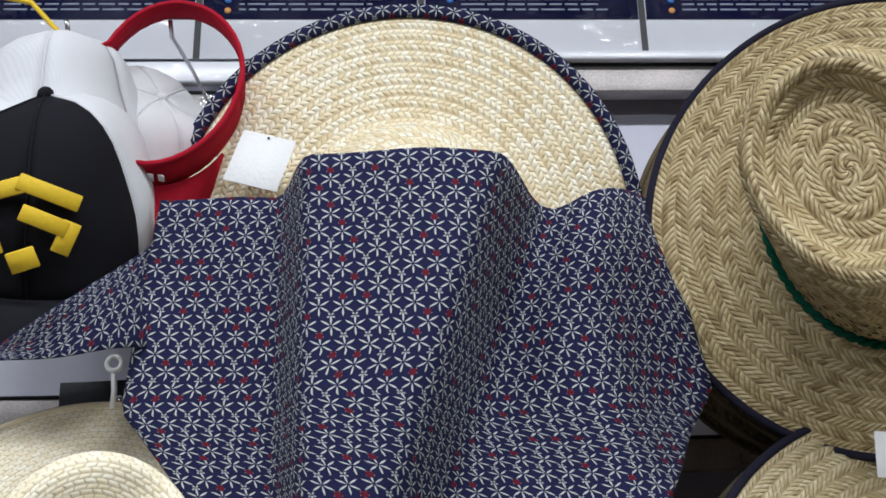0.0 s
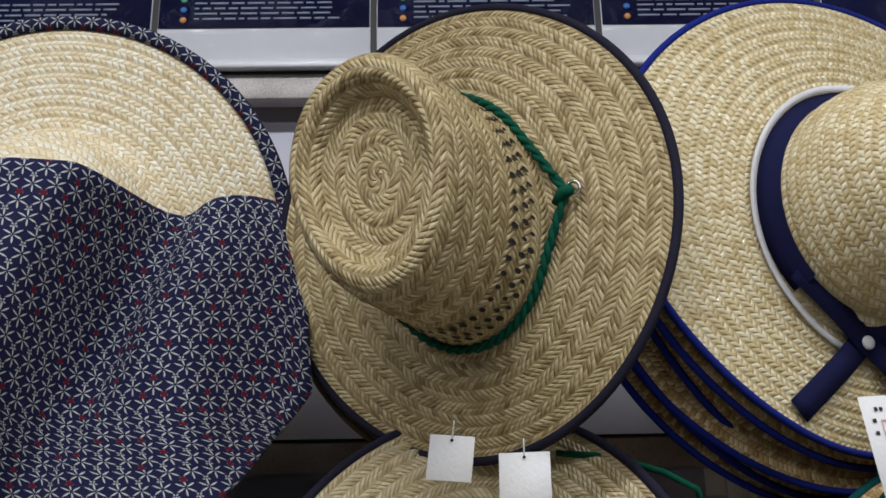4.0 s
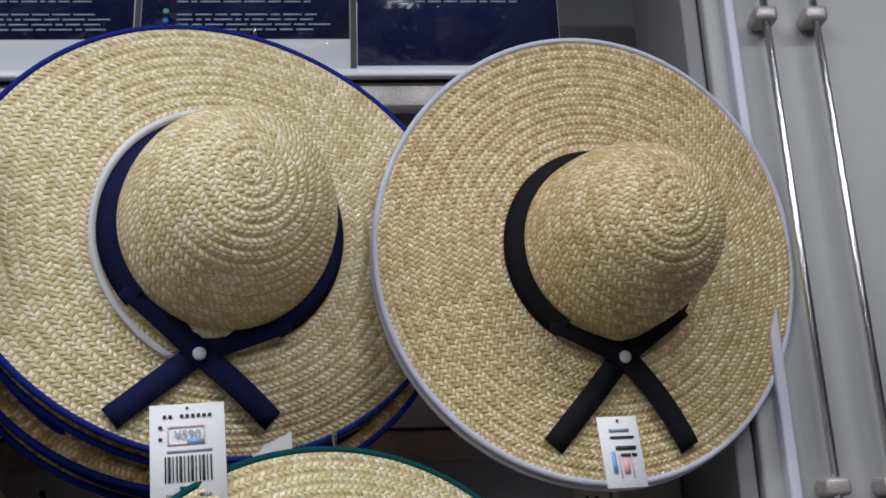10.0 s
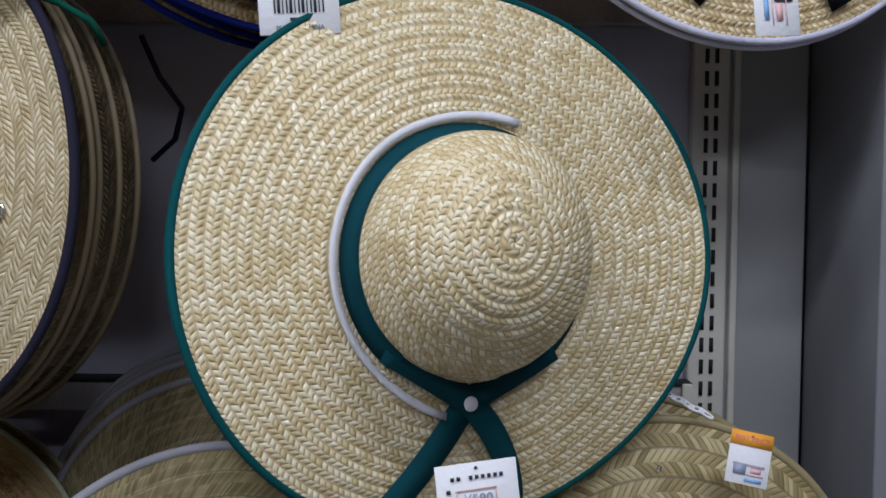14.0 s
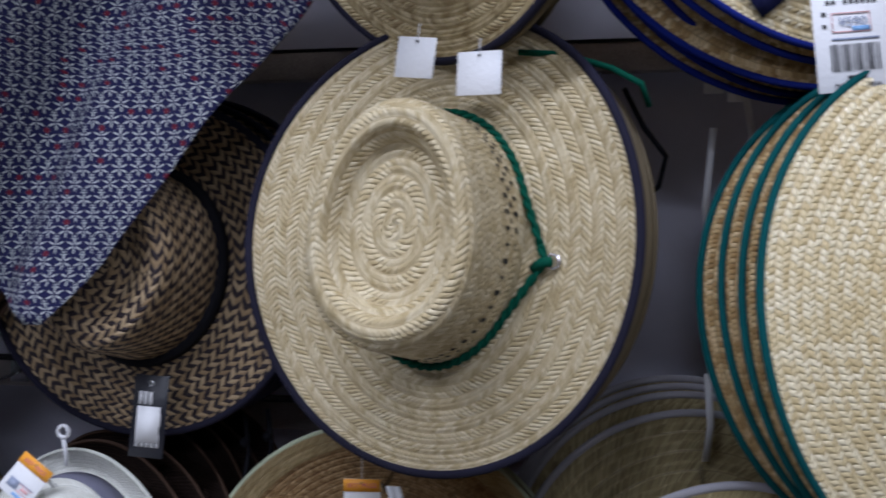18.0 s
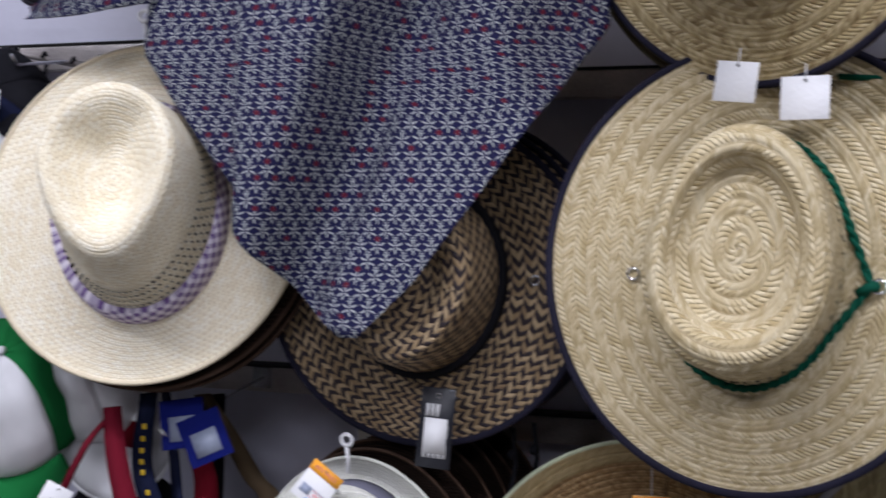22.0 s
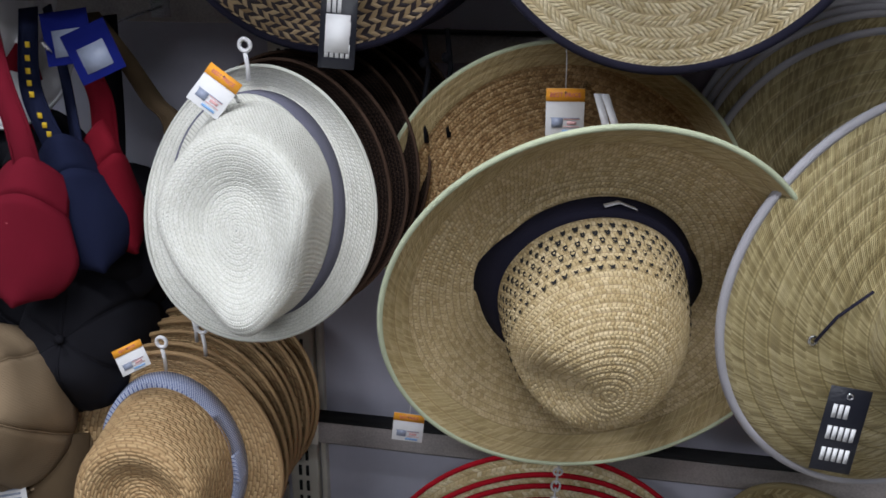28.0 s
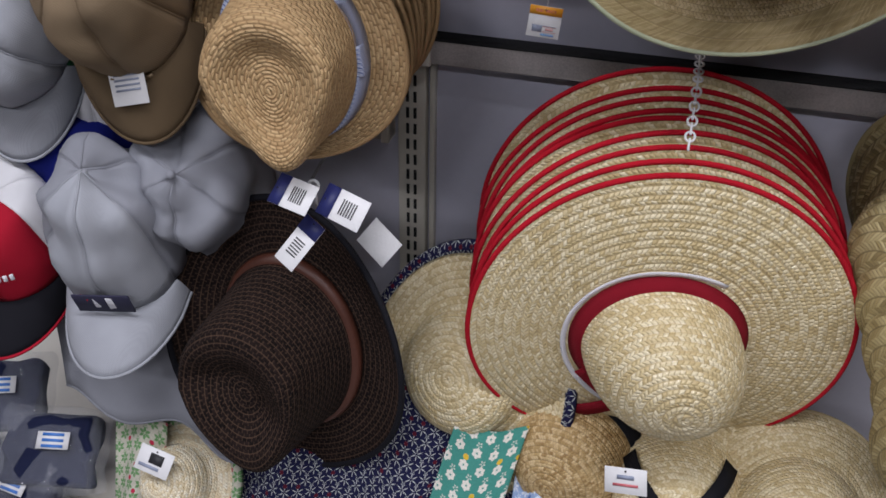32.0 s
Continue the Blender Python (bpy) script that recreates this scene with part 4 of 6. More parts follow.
# dark two-tone hat
M7 = hang(0.288, 0.86, 1.438, 3, -4, -8)
prof7 = prof_crease(0.176, 0.09, 0.115, 0.066, 0.014, 0.004, 0.02)
d7 = oval(0.92, 1.1, 0.176, 0.09, 0.01, 0.0, 0.12, 0.115, 0.0)
zig = empty("straw_hat", M7, "dark brown and tan zigzag woven straw hat", "hat")
shell("body", prof7, 0.0135, S_ZIGZAG, zig, d7, 128, 0.0008, 4)
rim("binding", prof7, C_INK, zig, d7, 0.004, 112, "black cloth binding")
ring_on("band", prof7, C_BLACK, zig, 0.003, 0.016, d7, label="thin black band", proud=0.004)
grommet(zig, (0.118, 0.02, 0.004), 0.005, M_CHROME)
pile(M7, prof7, d7, S_ZIGZAG, C_INK, 2, (0.006, 0.03, 0.004), "dark zigzag woven hat stacked behind", 0.0135, 0.0008, 0.004)

# cream hat with purple band
M8 = hang(-0.0176, 0.7937, 1.5108, 7.6, -12.4, 6)
prof8 = prof_crease(0.1884, 0.104, 0.135, 0.070, 0.034, -0.004, 0.018, 0.3)
d8 = oval(0.90, 1.14, 0.1884, 0.104, 0.0, 0.0, 0.22, 0.135, 0.0, lean=(0.020, 0.0126), bx=0.98, dimples=((-0.03, 0.03, 0.022, 0.016), (0.03, 0.05, 0.022, 0.014)))
cream = empty("straw_hat", M8, "cream woven hat with a purple checked band", "hat")
shell("body", prof8, 0.0062, S_CREAM, cream, d8, 128, 0.0006, 3)
rim("edge", prof8, S_CREAM, cream, d8, 0.0026, 112)
ring_on("band", prof8, C_PURPLE, cream, 0.003, 0.026, d8, label="purple checked cloth band", proud=0.004, wob=0.001)
holes("vents", prof8, cream, M_DARK, 0.032, 0.062, 4, 40, d8, 0.0029, math.radians(210), math.radians(400), 1.2)
pile(M8, prof8, d8, S_BROWN, S_BROWN, 2, (0.004, 0.022, -0.009), "dark brown woven hat stacked behind the cream one", 0.0062, 0.0006, 0.003)

# white fedora
M9 = hang(0.2264, 0.8022, 1.1098, -3.7, -17.6, 12)
prof9 = prof_crease(0.1325, 0.101, 0.132, 0.074, 0.016, -0.012, 0.018, 0.40)
d9 = oval(0.86, 1.12, 0.1325, 0.098, 0.0, 0.0, 0.36, 0.122, 0.0, lean=(0.030, -0.036), bx=0.96, by=1.05, warp=(-0.0025, 0.0124, -0.0012, 0.0), dimples=((0.062, -0.066, 0.032, 0.03), (-0.05, -0.075, 0.026, 0.014)))
fed = empty("fedora_hat", M9, "white paper-braid fedora with a grey band", "hat")
shell("body", prof9, 0.0046, S_WHITE, fed, d9, 128, 0.0009, 3)
rim("edge", prof9, S_WHITE, fed, d9, 0.002, 112)
ring_on("band", prof9, C_GREY, fed, 0.003, 0.028, d9, label="grey ribbon band", proud=0.002)
part("bow", box_bm(0.012, 0.034, 0.022, (0.076, -0.03, 0.016), 0.004), C_GREY, fed)
pile(M9, prof9, d9, S_BROWN, S_BROWN, 6, (0.007, 0.028, 0.003), "dark brown fedora stacked behind the white one", 0.0042, 0.0004, 0.002, "fedora_hat")


# deep-brimmed rush hat and the one behind it
def rush_hat(m, mat, label, R=0.2, H=0.125, bowl=0.06, band=True, bind=C_MINT, lean=(0.0, 0.0), dimples=()):
    prof = prof_dome(R, 0.096, H, -bowl, 0.012, 0.66)
    d = oval(0.95, 1.0, R, 0.096, 0.0, 0.0, 0.06, H, 0.0, lean=lean, dimples=dimples)
    h = empty("straw_hat", m, label, "hat")
    shell("body", prof, 0.0072, mat, h, d, 128, 0.0015, 4)
    rim("binding", prof, bind, h, d, 0.0028, 112, "pale cloth binding")
    shell("edge_braid", [(p, z + 0.0025) for p, z in prof[-5:]], 0.028, S_EDGE, h, d, 128, 0.0006, 4, 0.001, "band of slanting straw along the edge")
    if band:
        ring_on("band", prof, C_INK, h, 0.002, 0.016, d, label="dark navy band", proud=0.004, tilt=0.004)
        holes("vents", prof, h, M_DARK, 0.028, 0.068, 6, 50, d, 0.0042, 0, 6.283, 1.3)
        part("bow_tie", strip_bm([(-0.014, 0.1, 0.018), (0, 0.103, 0.014), (0.016, 0.1, 0.018)], 0.008, (0, 0.3, 1)), C_WHITE, h)
        part("tie_end", strip_bm([(0.05, -0.105, 0.012), (0.062, -0.13, 0.024)], 0.016, (1, 0.3, 0)), C_INK, h)
    return h


M10 = hang(0.5651, 0.7959, 1.0537, 16.1, 19, -8)
rush_hat(M10, S_RUSH2, "deep-brimmed rush hat with openwork crown and navy band", 0.2028, 0.130, 0.0534, lean=(0.002, -0.028), dimples=((-0.052, -0.022, 0.034, 0.034),))
rush_back = rush_hat(hang(0.523, 0.935, 1.070, 6, 2, 5), S_RUSH, "brown rush hat with pale edge hanging behind", 0.2, band=False, bowl=0.02)
copy_thing(rush_back, hang(0.525, 0.975, 1.06, 6, 2, 50))


# reed hats with grey edge
def reed_hat(m, label, R=0.2, bind=C_GREYB, mat=None, pitch=0.021, cord=True, warp=(0, 0, 0, 0)):
    prof = prof_dome(R, 0.085, 0.11, 0.045)
    d = wavy(R, 0.085, 0.11, warp)
    h = empty("straw_hat", m, label, "hat")
    shell("body", prof, pitch, mat or S_REED, h, d, 128, 0.0016, 5)
    rim("binding", prof, bind, h, d, 0.0045, 112, "grey cloth binding")
    if cord:
        zz = brim_height(prof, 0.13) + 0.003
        grommet(h, (-0.128, -0.012, zz), 0.004, M_CHROME)
        part("chin_cord", tube_bm([(-0.128, -0.012, zz + 0.003), (-0.112, 0.012, 0.0), (-0.09, 0.04, 0.012)], 0.0015, 6), C_INK, h, "dark red chin cord")
    return h


M11 = hang(0.8881, 0.7798, 1.0458, 21.9, 3.5, 0)
reed_hat(M11, "greenish reed hat with grey edge", 0.1984, warp=(0.0041, -0.0006, 0.0023, 0.0017))
reed_far = reed_hat(hang(0.86, 0.93, 1.09, 8, 0, 0), "greenish reed hat with grey edge hanging behind", 0.19)
for k in range(1, 4):
    copy_thing(reed_far, hang(0.855 - 0.004 * k, 0.93 + 0.028 * k, 1.10 + 0.004 * k, 8, 0, 40 * k))
M11b = hang(1.28, 0.84, 1.075, 0, 6, 30)
reed2 = reed_hat(M11b, "herringbone reed hat hanging on a white plastic chain", 0.185, S_HERR, S_HERR, 0.026, False)
copy_thing(reed2, Matrix.Translation((-0.03, 0.05, 0.012)) @ M11b)

# tan fedoras in a stack
M12 = hang(0.0885, 0.8344, 0.7838, 2.9, -4.0, 10)
prof12 = prof_crease(0.1304, 0.09, 0.136, 0.068, 0.017, -0.008, 0.016, 0.45)
d12 = oval(0.88, 1.12, 0.1304, 0.09, 0.0, 0.0, 0.42, 0.136, 0.0, lean=(0.014, -0.010), bx=1.02, by=1.0, warp=(0.0039, 0.0082, 0.0038, -0.0019), dimples=((0.062, -0.062, 0.03, 0.030), (-0.062, -0.066, 0.026, 0.016)))
tanf = empty("fedora_hat", M12, "tan basket-weave fedora with blue checked band", "hat", "tan fedoras in a stack")
shell("body", prof12, 0.0076, S_BASKET, tanf, d12, 128, 0.0010, 3)
rim("edge", prof12, S_BASKET, tanf, d12, 0.0028, 112)
ring_on("band", prof12, C_CHECK, tanf, 0.003, 0.03, d12, label="blue checked cloth band", proud=0.003)
part("bow", box_bm(0.008, 0.034, 0.026, (0.081, -0.012, 0.017), 0.003), C_CHECK, tanf)
pile(M12, prof12, d12, S_BASKET, S_BASKET, 7, (-0.001, 0.019, 0.003), "tan basket-weave fedora in the stack", 0.0085, 0.001, 0.0028, "fedora_hat", "tan fedoras in a stack")

# red bound hats in a stack
M13 = hang(0.534, 0.8053, 0.4889, 10.1, 8.5, -14)
ladies_hat(M13, C_RED, C_WINE, S_GOLD, "natural straw hat with red edge and wine ribbon", R=0.2233, H=0.130, warp=(0.0112, 0.0057, 0.0017, -0.0016), lean=(0.015, 0.0148), tails=(0.075, 0.06), knot=0.116, behind=8, step=(-0.003, 0.023, 0.0045), back=S_GOLD)

# dark brown western hat
M14 = hang(0.084, 0.775, 0.412, 0, -10, 16)
prof14 = prof_crease(0.172, 0.1, 0.138, 0.076, 0.022, -0.006, 0.02, 0.2)
d14 = oval(0.86, 1.14, 0.172, 0.1, 0.04, 0.0, 0.3, 0.138, -0.008, lean=(-0.026, -0.020), bx=0.90, by=1.12, dimples=((0.03, -0.03, 0.03, 0.016), (-0.045, 0.03, 0.03, 0.016)))
brown = empty("western_hat", M14, "dark brown woven western hat with leather band", "hat")
shell("body", prof14, 0.0078, S_BROWN, brown, d14, 128, 0.0007, 3)
rim("binding", prof14, C_BLACK, brown, d14, 0.0042, 112, "black binding")
ring_on("band", prof14, C_LEATHER, brown, 0.004, 0.017, d14, label="brown leather band", proud=0.004)
# ---- sun bonnet with a flowered cotton cape ----
def sheet(name, rows, mat, parent, label="", thick=0.0012):
    """A cloth from rows of points; the map follows the cloth in metres."""
    nr, nc = len(rows), len(rows[0])
    A = np.array(rows, float)
    du = np.zeros((nr, nc))
    du[:, 1:] = np.cumsum(np.linalg.norm(np.diff(A, axis=1), axis=2), axis=1)
    du -= du[:, nc // 2][:, None]
    dv = np.zeros((nr, nc))
    dv[1:] = np.cumsum(np.linalg.norm(np.diff(A, axis=0), axis=2), axis=0)
    dv = np.repeat(dv[:, nc // 2][:, None], nc, 1)
    verts, faces, uvs = [tuple(p) for p in A.reshape(-1, 3)], [], []
    for i in range(nr - 1):
        for j in range(nc - 1):
            q = [(i, j), (i + 1, j), (i + 1, j + 1), (i, j + 1)]
            faces.append([a * nc + b for a, b in q])
            uvs += [(du[a, b], -dv[a, b]) for a, b in q]
    ob = mesh_part(name, verts, faces, mat, parent, label, uvs)
    md = ob.modifiers.new("thickness", "SOLIDIFY")
    md.thickness, md.offset = thick, 0
    return ob


def step_(a, b, x):
    t = min(1, max(0, (x - a) / (b - a)))
    return t * t * (3 - 2 * t)


def flower_ring(parent, R, z, wide, mat, d=round_, seg=96):
    """A cotton binding folded over the brim's edge."""
    verts, faces, uvs = [], [], []
    th = np.linspace(0, 2 * np.pi, seg + 1)
    prof = [(R - wide, 0.0015), (R - wide, 0.004), (R - wide * 0.4, 0.006), (R + 0.001, 0.003), (R + 0.002, -0.003), (R - wide, -0.004)]
    for r, h in prof:
        x, y, w = d(np.full(seg + 1, r), th, np.full(seg + 1, z + h))
        verts += list(zip(x, y, w))
    for a in range(len(prof) - 1):
        for j in range(seg):
            faces.append((a * (seg + 1) + j, (a + 1) * (seg + 1) + j, (a + 1) * (seg + 1) + j + 1, a * (seg + 1) + j + 1))
            uvs += [(th[j] * R, prof[a][0]), (th[j] * R, prof[a + 1][0]), (th[j + 1] * R, prof[a + 1][0]), (th[j + 1] * R, prof[a][0])]
    return mesh_part("binding", verts, faces, mat, parent, "flowered cotton binding", uvs)


M1 = hang(0.2314, 0.8594, 1.8562, 1.8, 10.5, 0)
bonnet = empty("sun_bonnet", M1, "pale straw sun bonnet with a navy flowered cotton cape", "hat")
prof1 = prof_dome(0.226, 0.1, 0.105, 0.006)
shell("body", prof1, 0.0115, S_PALE, bonnet, wavy(0.226, 0.1, 0.105, (0.0, 0.0016, -0.0042, 0.0019)), 128, 0.0016, 4)
flower_ring(bonnet, 0.2275, brim_height(prof1, 0.226), 0.013, F_NAVY, wavy(0.226, 0.1, 0.105, (0.0, 0.0016, -0.0042, 0.0019)))
INV = M1.inverted()


def cape_rows(n=46, c=60):
    lz = [1.89, 1.76, 1.685, 1.60, 1.52, 1.462, 1.42, 1.395]
    lx = [0.014, 0.008, 0.004, 0.072, 0.138, 0.180, 0.206, 0.252]
    rz = [1.89, 1.80, 1.715, 1.63, 1.57, 1.51, 1.45, 1.395]
    rx = [0.472, 0.480, 0.488, 0.445, 0.404, 0.362, 0.322, 0.270]
    rows = []
    for i in range(n):
        f = i / (n - 1)
        zb = 1.89 - 0.495 * f
        a, b = np.interp(-zb, [-v for v in lz], lx), np.interp(-zb, [-v for v in rz], rx)
        row = []
        for j in range(c):
            u = j / (c - 1)
            x = a + (b - a) * u
            l0, r0 = 0.132 + 0.012 * f, 0.318 - 0.16 * f
            bulge = step_(l0 - 0.018, l0 + 0.02, x) * (1 - step_(r0 - 0.02, r0 + 0.03, x))
            valley = math.exp(-((x - r0 - 0.045) / 0.022) ** 2)
            ridge = math.exp(-((x - (0.245 + 0.02 * f)) / 0.05) ** 2)
            y = 0.795 - 0.088 * bulge * (1 - 0.35 * f) - 0.012 * ridge + 0.030 * valley * (1 - 0.5 * f) - 0.085 * f + 0.055 * step_(0.38, 0.47, x) * (1 - step_(0.35, 0.75, f))
            y += 0.005 * math.sin(18 * x + 5 * f) * f + 0.003 * math.sin(55 * x - 9 * f) * (1 - bulge)
            top = -0.02 * bulge - 0.022 * (1 - bulge) * (1 - step_(0.36, 0.44, x)) - 0.004 * step_(0.36, 0.44, x) - 0.035 * step_(0.45, 0.485, x)
            z = zb + top * (1 - f) ** 2
            row.append(INV @ Vector((x, y, z)))
        rows.append(row)
    return rows


sheet("cape", cape_rows(), F_NAVY, bonnet, "navy cotton cape with white flowers and red dots")
rows = []
for i in range(16):
    f = i / 15
    top, low, tip = Vector((0.03, 0.83, 1.873)), Vector((0.022, 0.775, 1.732)), Vector((-0.052, 0.65, 1.694))
    row = []
    for j in range(24):
        u = j / 23
        edge = top.lerp(low, f)
        end = tip + Vector((0, 0, 0.012 * (1 - f)))
        p = edge.lerp(end, u)
        p.y += 0.018 * math.sin(math.pi * u) * (1 - f) + 0.006 * math.sin(7 * u + 3 * f)
        row.append(INV @ p)
    rows.append(row)
sheet("side_flap", rows, F_NAVY, bonnet, "flowered cotton flap folded to one side")
card("price_tag", hang(0.0975, 0.805, 1.9087, 0, -10, -16), 0.050, 0.056, M_PAPER, "blank white paper tag hanging on the sun bonnet", hole=True)


# ---- caps and visors ----
def cap(m, front, back, bill, label, edge=None, logo=None, squash=1.0, crumple=0.006, strap=True, bill_len=0.07, name="baseball_cap", flat=1.0):
    """Six panels, a bill, a top button and a back strap."""
    h = empty(name, m, label, "cap", "")
    A, B, H = 0.082, 0.098, 0.115 * squash
    seed = random.uniform(0, 50)
    for k in range(6):
        a0 = math.radians(-90 + 60 * k)
        verts, faces = [], []
        nu, nv = 9, 12
        for i in range(nv):
            e = (math.pi / 2) * i / (nv - 1)
            for j in range(nu):
                u = j / (nu - 1)
                a = a0 + math.radians(60) * u
                puff = 1 - 0.035 * (2 * u - 1) ** 8
                r = math.cos(e) ** 0.62 * puff
                p = Vector((A * r * math.cos(a), B * r * math.sin(a), H * math.sin(e)))
                n = noise.noise(p * 22 + Vector((seed, 0, 0))) * crumple * (0.4 + math.sin(e))
                verts.append(p * (1 + n / 0.09))
        for i in range(nv - 1):
            for j in range(nu - 1):
                faces.append((i * nu + j, i * nu + j + 1, (i + 1) * nu + j + 1, (i + 1) * nu + j))
        mt = front if k in (0, 5) else back
        o = mesh_part("panel", verts, faces, mt, h)
        md = o.modifiers.new("thickness", "SOLIDIFY")
        md.thickness = 0.0016
        part("seam", tube_bm([verts[i * nu] for i in range(nv)], 0.0011, 5), mt, h)
    verts, faces = [], []
    nu, nv = 21, 8
    for i in range(nv):
        v = i / (nv - 1)
        for j in range(nu):
            a = math.radians(-150 + 120 * j / (nu - 1))
            t = math.sin(math.pi * j / (nu - 1)) ** 0.55
            x = A * math.cos(a) * (1 + 0.12 * v)
            y = B * math.sin(a) - bill_len * v * t
            z = 0.004 - 0.020 * v * v - 0.55 * flat * (abs(x) ** 2) * 6 * (0.35 + 0.65 * v)
            verts.append((x, y, z + 0.004))
    for i in range(nv - 1):
        for j in range(nu - 1):
            faces.append((i * nu + j, (i + 1) * nu + j, (i + 1) * nu + j + 1, i * nu + j + 1))
    o = mesh_part("bill", verts, faces, bill, h, "curved bill")
    md = o.modifiers.new("thickness", "SOLIDIFY")
    md.thickness = 0.0032
    part("bill_edge", tube_bm([verts[(nv - 1) * nu + j] for j in range(nu)], 0.0022, 6), edge or bill, h)
    bm = bmesh.new()
    bmesh.ops.create_uvsphere(bm, u_segments=10, v_segments=6, radius=0.006)
    bmesh.ops.translate(bm, vec=(0, 0, H + 0.001), verts=bm.verts)
    part("top_button", bm, front, h)
    if logo:
        for k, (lx, lz, w, t, lm, ang) in enumerate(logo):
            e = math.asin(min(0.99, lz / H))
            a = math.radians(-90) + lx / A
            r = math.cos(e) ** 0.62
            p = Vector((A * r * math.cos(a), B * r * math.sin(a), lz))
            q = Vector((math.cos(a) / A, math.sin(a) / B, math.sin(e) / H * 0.9)).normalized()
            bmk = box_bm(w, t, 0.0025, bevel=0.0006, seg=1)
            rot = q.to_track_quat("Z", "Y").to_matrix().to_4x4() @ pose(0, 0, 0, 0, 0, ang)
            bmesh.ops.transform(bmk, matrix=Matrix.Translation(p + q * (0.0045 + 0.0006 * k)) @ rot, verts=bmk.verts)
            part("emblem", bmk, lm, h)
    return h


def visor(m, col, label, edge=None, mark=True, strap=0.032, drop=1.0):
    """A sun visor: a tall band, open above, and a bill."""
    h = empty("sun_visor", m, label, "visor")
    A, B = 0.072, 0.098
    verts, faces = [], []
    nu = 41
    for i, z in enumerate((0.0, strap * 0.5, strap)):
        for j in range(nu):
            a = 2 * math.pi * j / (nu - 1)
            k = 1 - 0.05 * (z / strap) + 0.03 * math.sin(3 * a + 1)
            wz = z * (1 if math.sin(a) < 0.3 else 0.7)
            verts.append((A * k * math.cos(a), B * k * math.sin(a), wz + 0.004 * math.sin(2 * a)))
    for i in range(2):
        for j in range(nu - 1):
            faces.append((i * nu + j, i * nu + j + 1, (i + 1) * nu + j + 1, (i + 1) * nu + j))
    o = mesh_part("band", verts, faces, col, h)
    md = o.modifiers.new("thickness", "SOLIDIFY")
    md.thickness = 0.003
    part("hem", tube_bm(verts[2 * nu:3 * nu - 1], 0.0026, 6, True), col, h)
    bv, bf = [], []
    nu2, nv = 21, 8
    for i in range(nv):
        v = i / (nv - 1)
        for j in range(nu2):
            a = math.radians(-155 + 130 * j / (nu2 - 1))
            t = math.sin(math.pi * j / (nu2 - 1)) ** 0.5
            x, y = A * math.cos(a) * (1 + 0.1 * v), B * math.sin(a) - 0.075 * v * t
            bv.append((x, y, 0.004 - 0.02 * v * v - 2.2 * x * x))
    for i in range(nv - 1):
        for j in range(nu2 - 1):
            bf.append((i * nu2 + j, (i + 1) * nu2 + j, (i + 1) * nu2 + j + 1, i * nu2 + j + 1))
    o = mesh_part("bill", bv, bf, col, h, "curved bill")
    md = o.modifiers.new("thickness", "SOLIDIFY")
    md.thickness = 0.003
    part("bill_edge", tube_bm([bv[(nv - 1) * nu2 + j] for j in range(nu2)], 0.002, 6), edge or col, h)
    if mark:
        for k in range(6):
            part("stitching", box_bm(0.006, 0.002, random.uniform(0.008, 0.013), (-0.024 + 0.0095 * k, -B * 0.985 - 0.001 + 0.0004 * abs(k - 2.5) ** 2, strap * 0.55), 0.0008, 1), C_WHITE, h)
    return h


K_WHITE = cloth("white_twill", (0.72, 0.72, 0.74))
K_MESH = cloth("white_mesh", (0.66, 0.67, 0.70), 0.0034)
K_BLACK = cloth("black_twill", (0.012, 0.012, 0.016))
K_NAVY = cloth("navy_twill", (0.012, 0.016, 0.045))
K_RED = cloth("red_twill", (0.42, 0.012, 0.03))
K_WINE = cloth("wine_red_twill", (0.17, 0.008, 0.021))
K_CRIM = cloth("crimson_twill", (0.18, 0.006, 0.016))
K_GREEN = cloth("green_twill", (0.006, 0.16, 0.04))
K_YELLOW = plain("yellow_embroidery", (0.75, 0.5, 0.02), 0.7)
K_KHAKI = cloth("khaki_mesh", (0.22, 0.16, 0.10), 0.0032)
K_KHAKI2 = cloth("khaki_twill", (0.13, 0.09, 0.052))
K_GREY = cloth("light_grey_twill", (0.28, 0.29, 0.325))
K_GREYM = cloth("pale_grey_mesh", (0.35, 0.365, 0.40), 0.0026)
K_BLUE = cloth("blue_twill", (0.008, 0.014, 0.16))
K_TEXT = plain("dark_embroidery", (0.02, 0.02, 0.05), 0.8)

cap(hang(-0.098, 0.85, 1.848, 12, -44, 0) @ Matrix.Scale(1.22, 4), K_BLACK, K_MESH, K_BLACK, "black cap with a yellow emblem and white mesh back", logo=[(0.016, 0.078, 0.040, 0.011, K_YELLOW, -24), (-0.016, 0.078, 0.026, 0.011, K_YELLOW, 24), (0.012, 0.062, 0.030, 0.011, K_YELLOW, -24), (0.025, 0.051, 0.012, 0.022, K_YELLOW, -28), (-0.022, 0.052, 0.012, 0.030, K_YELLOW, 28), (0.000, 0.038, 0.018, 0.014, K_YELLOW, 22)], crumple=0.004, bill_len=0.03)
cap(hang(-0.100, 0.855, 1.915, 10, -72, 180) @ Matrix.Scale(1.08, 4), K_MESH, K_MESH, K_MESH, "white mesh cap tucked over the black one", crumple=0.008)
cap(hang(-0.045, 0.93, 1.93, 25, -30, 20), K_WHITE, K_WHITE, K_WHITE, "plain white cap hanging behind", crumple=0.01)
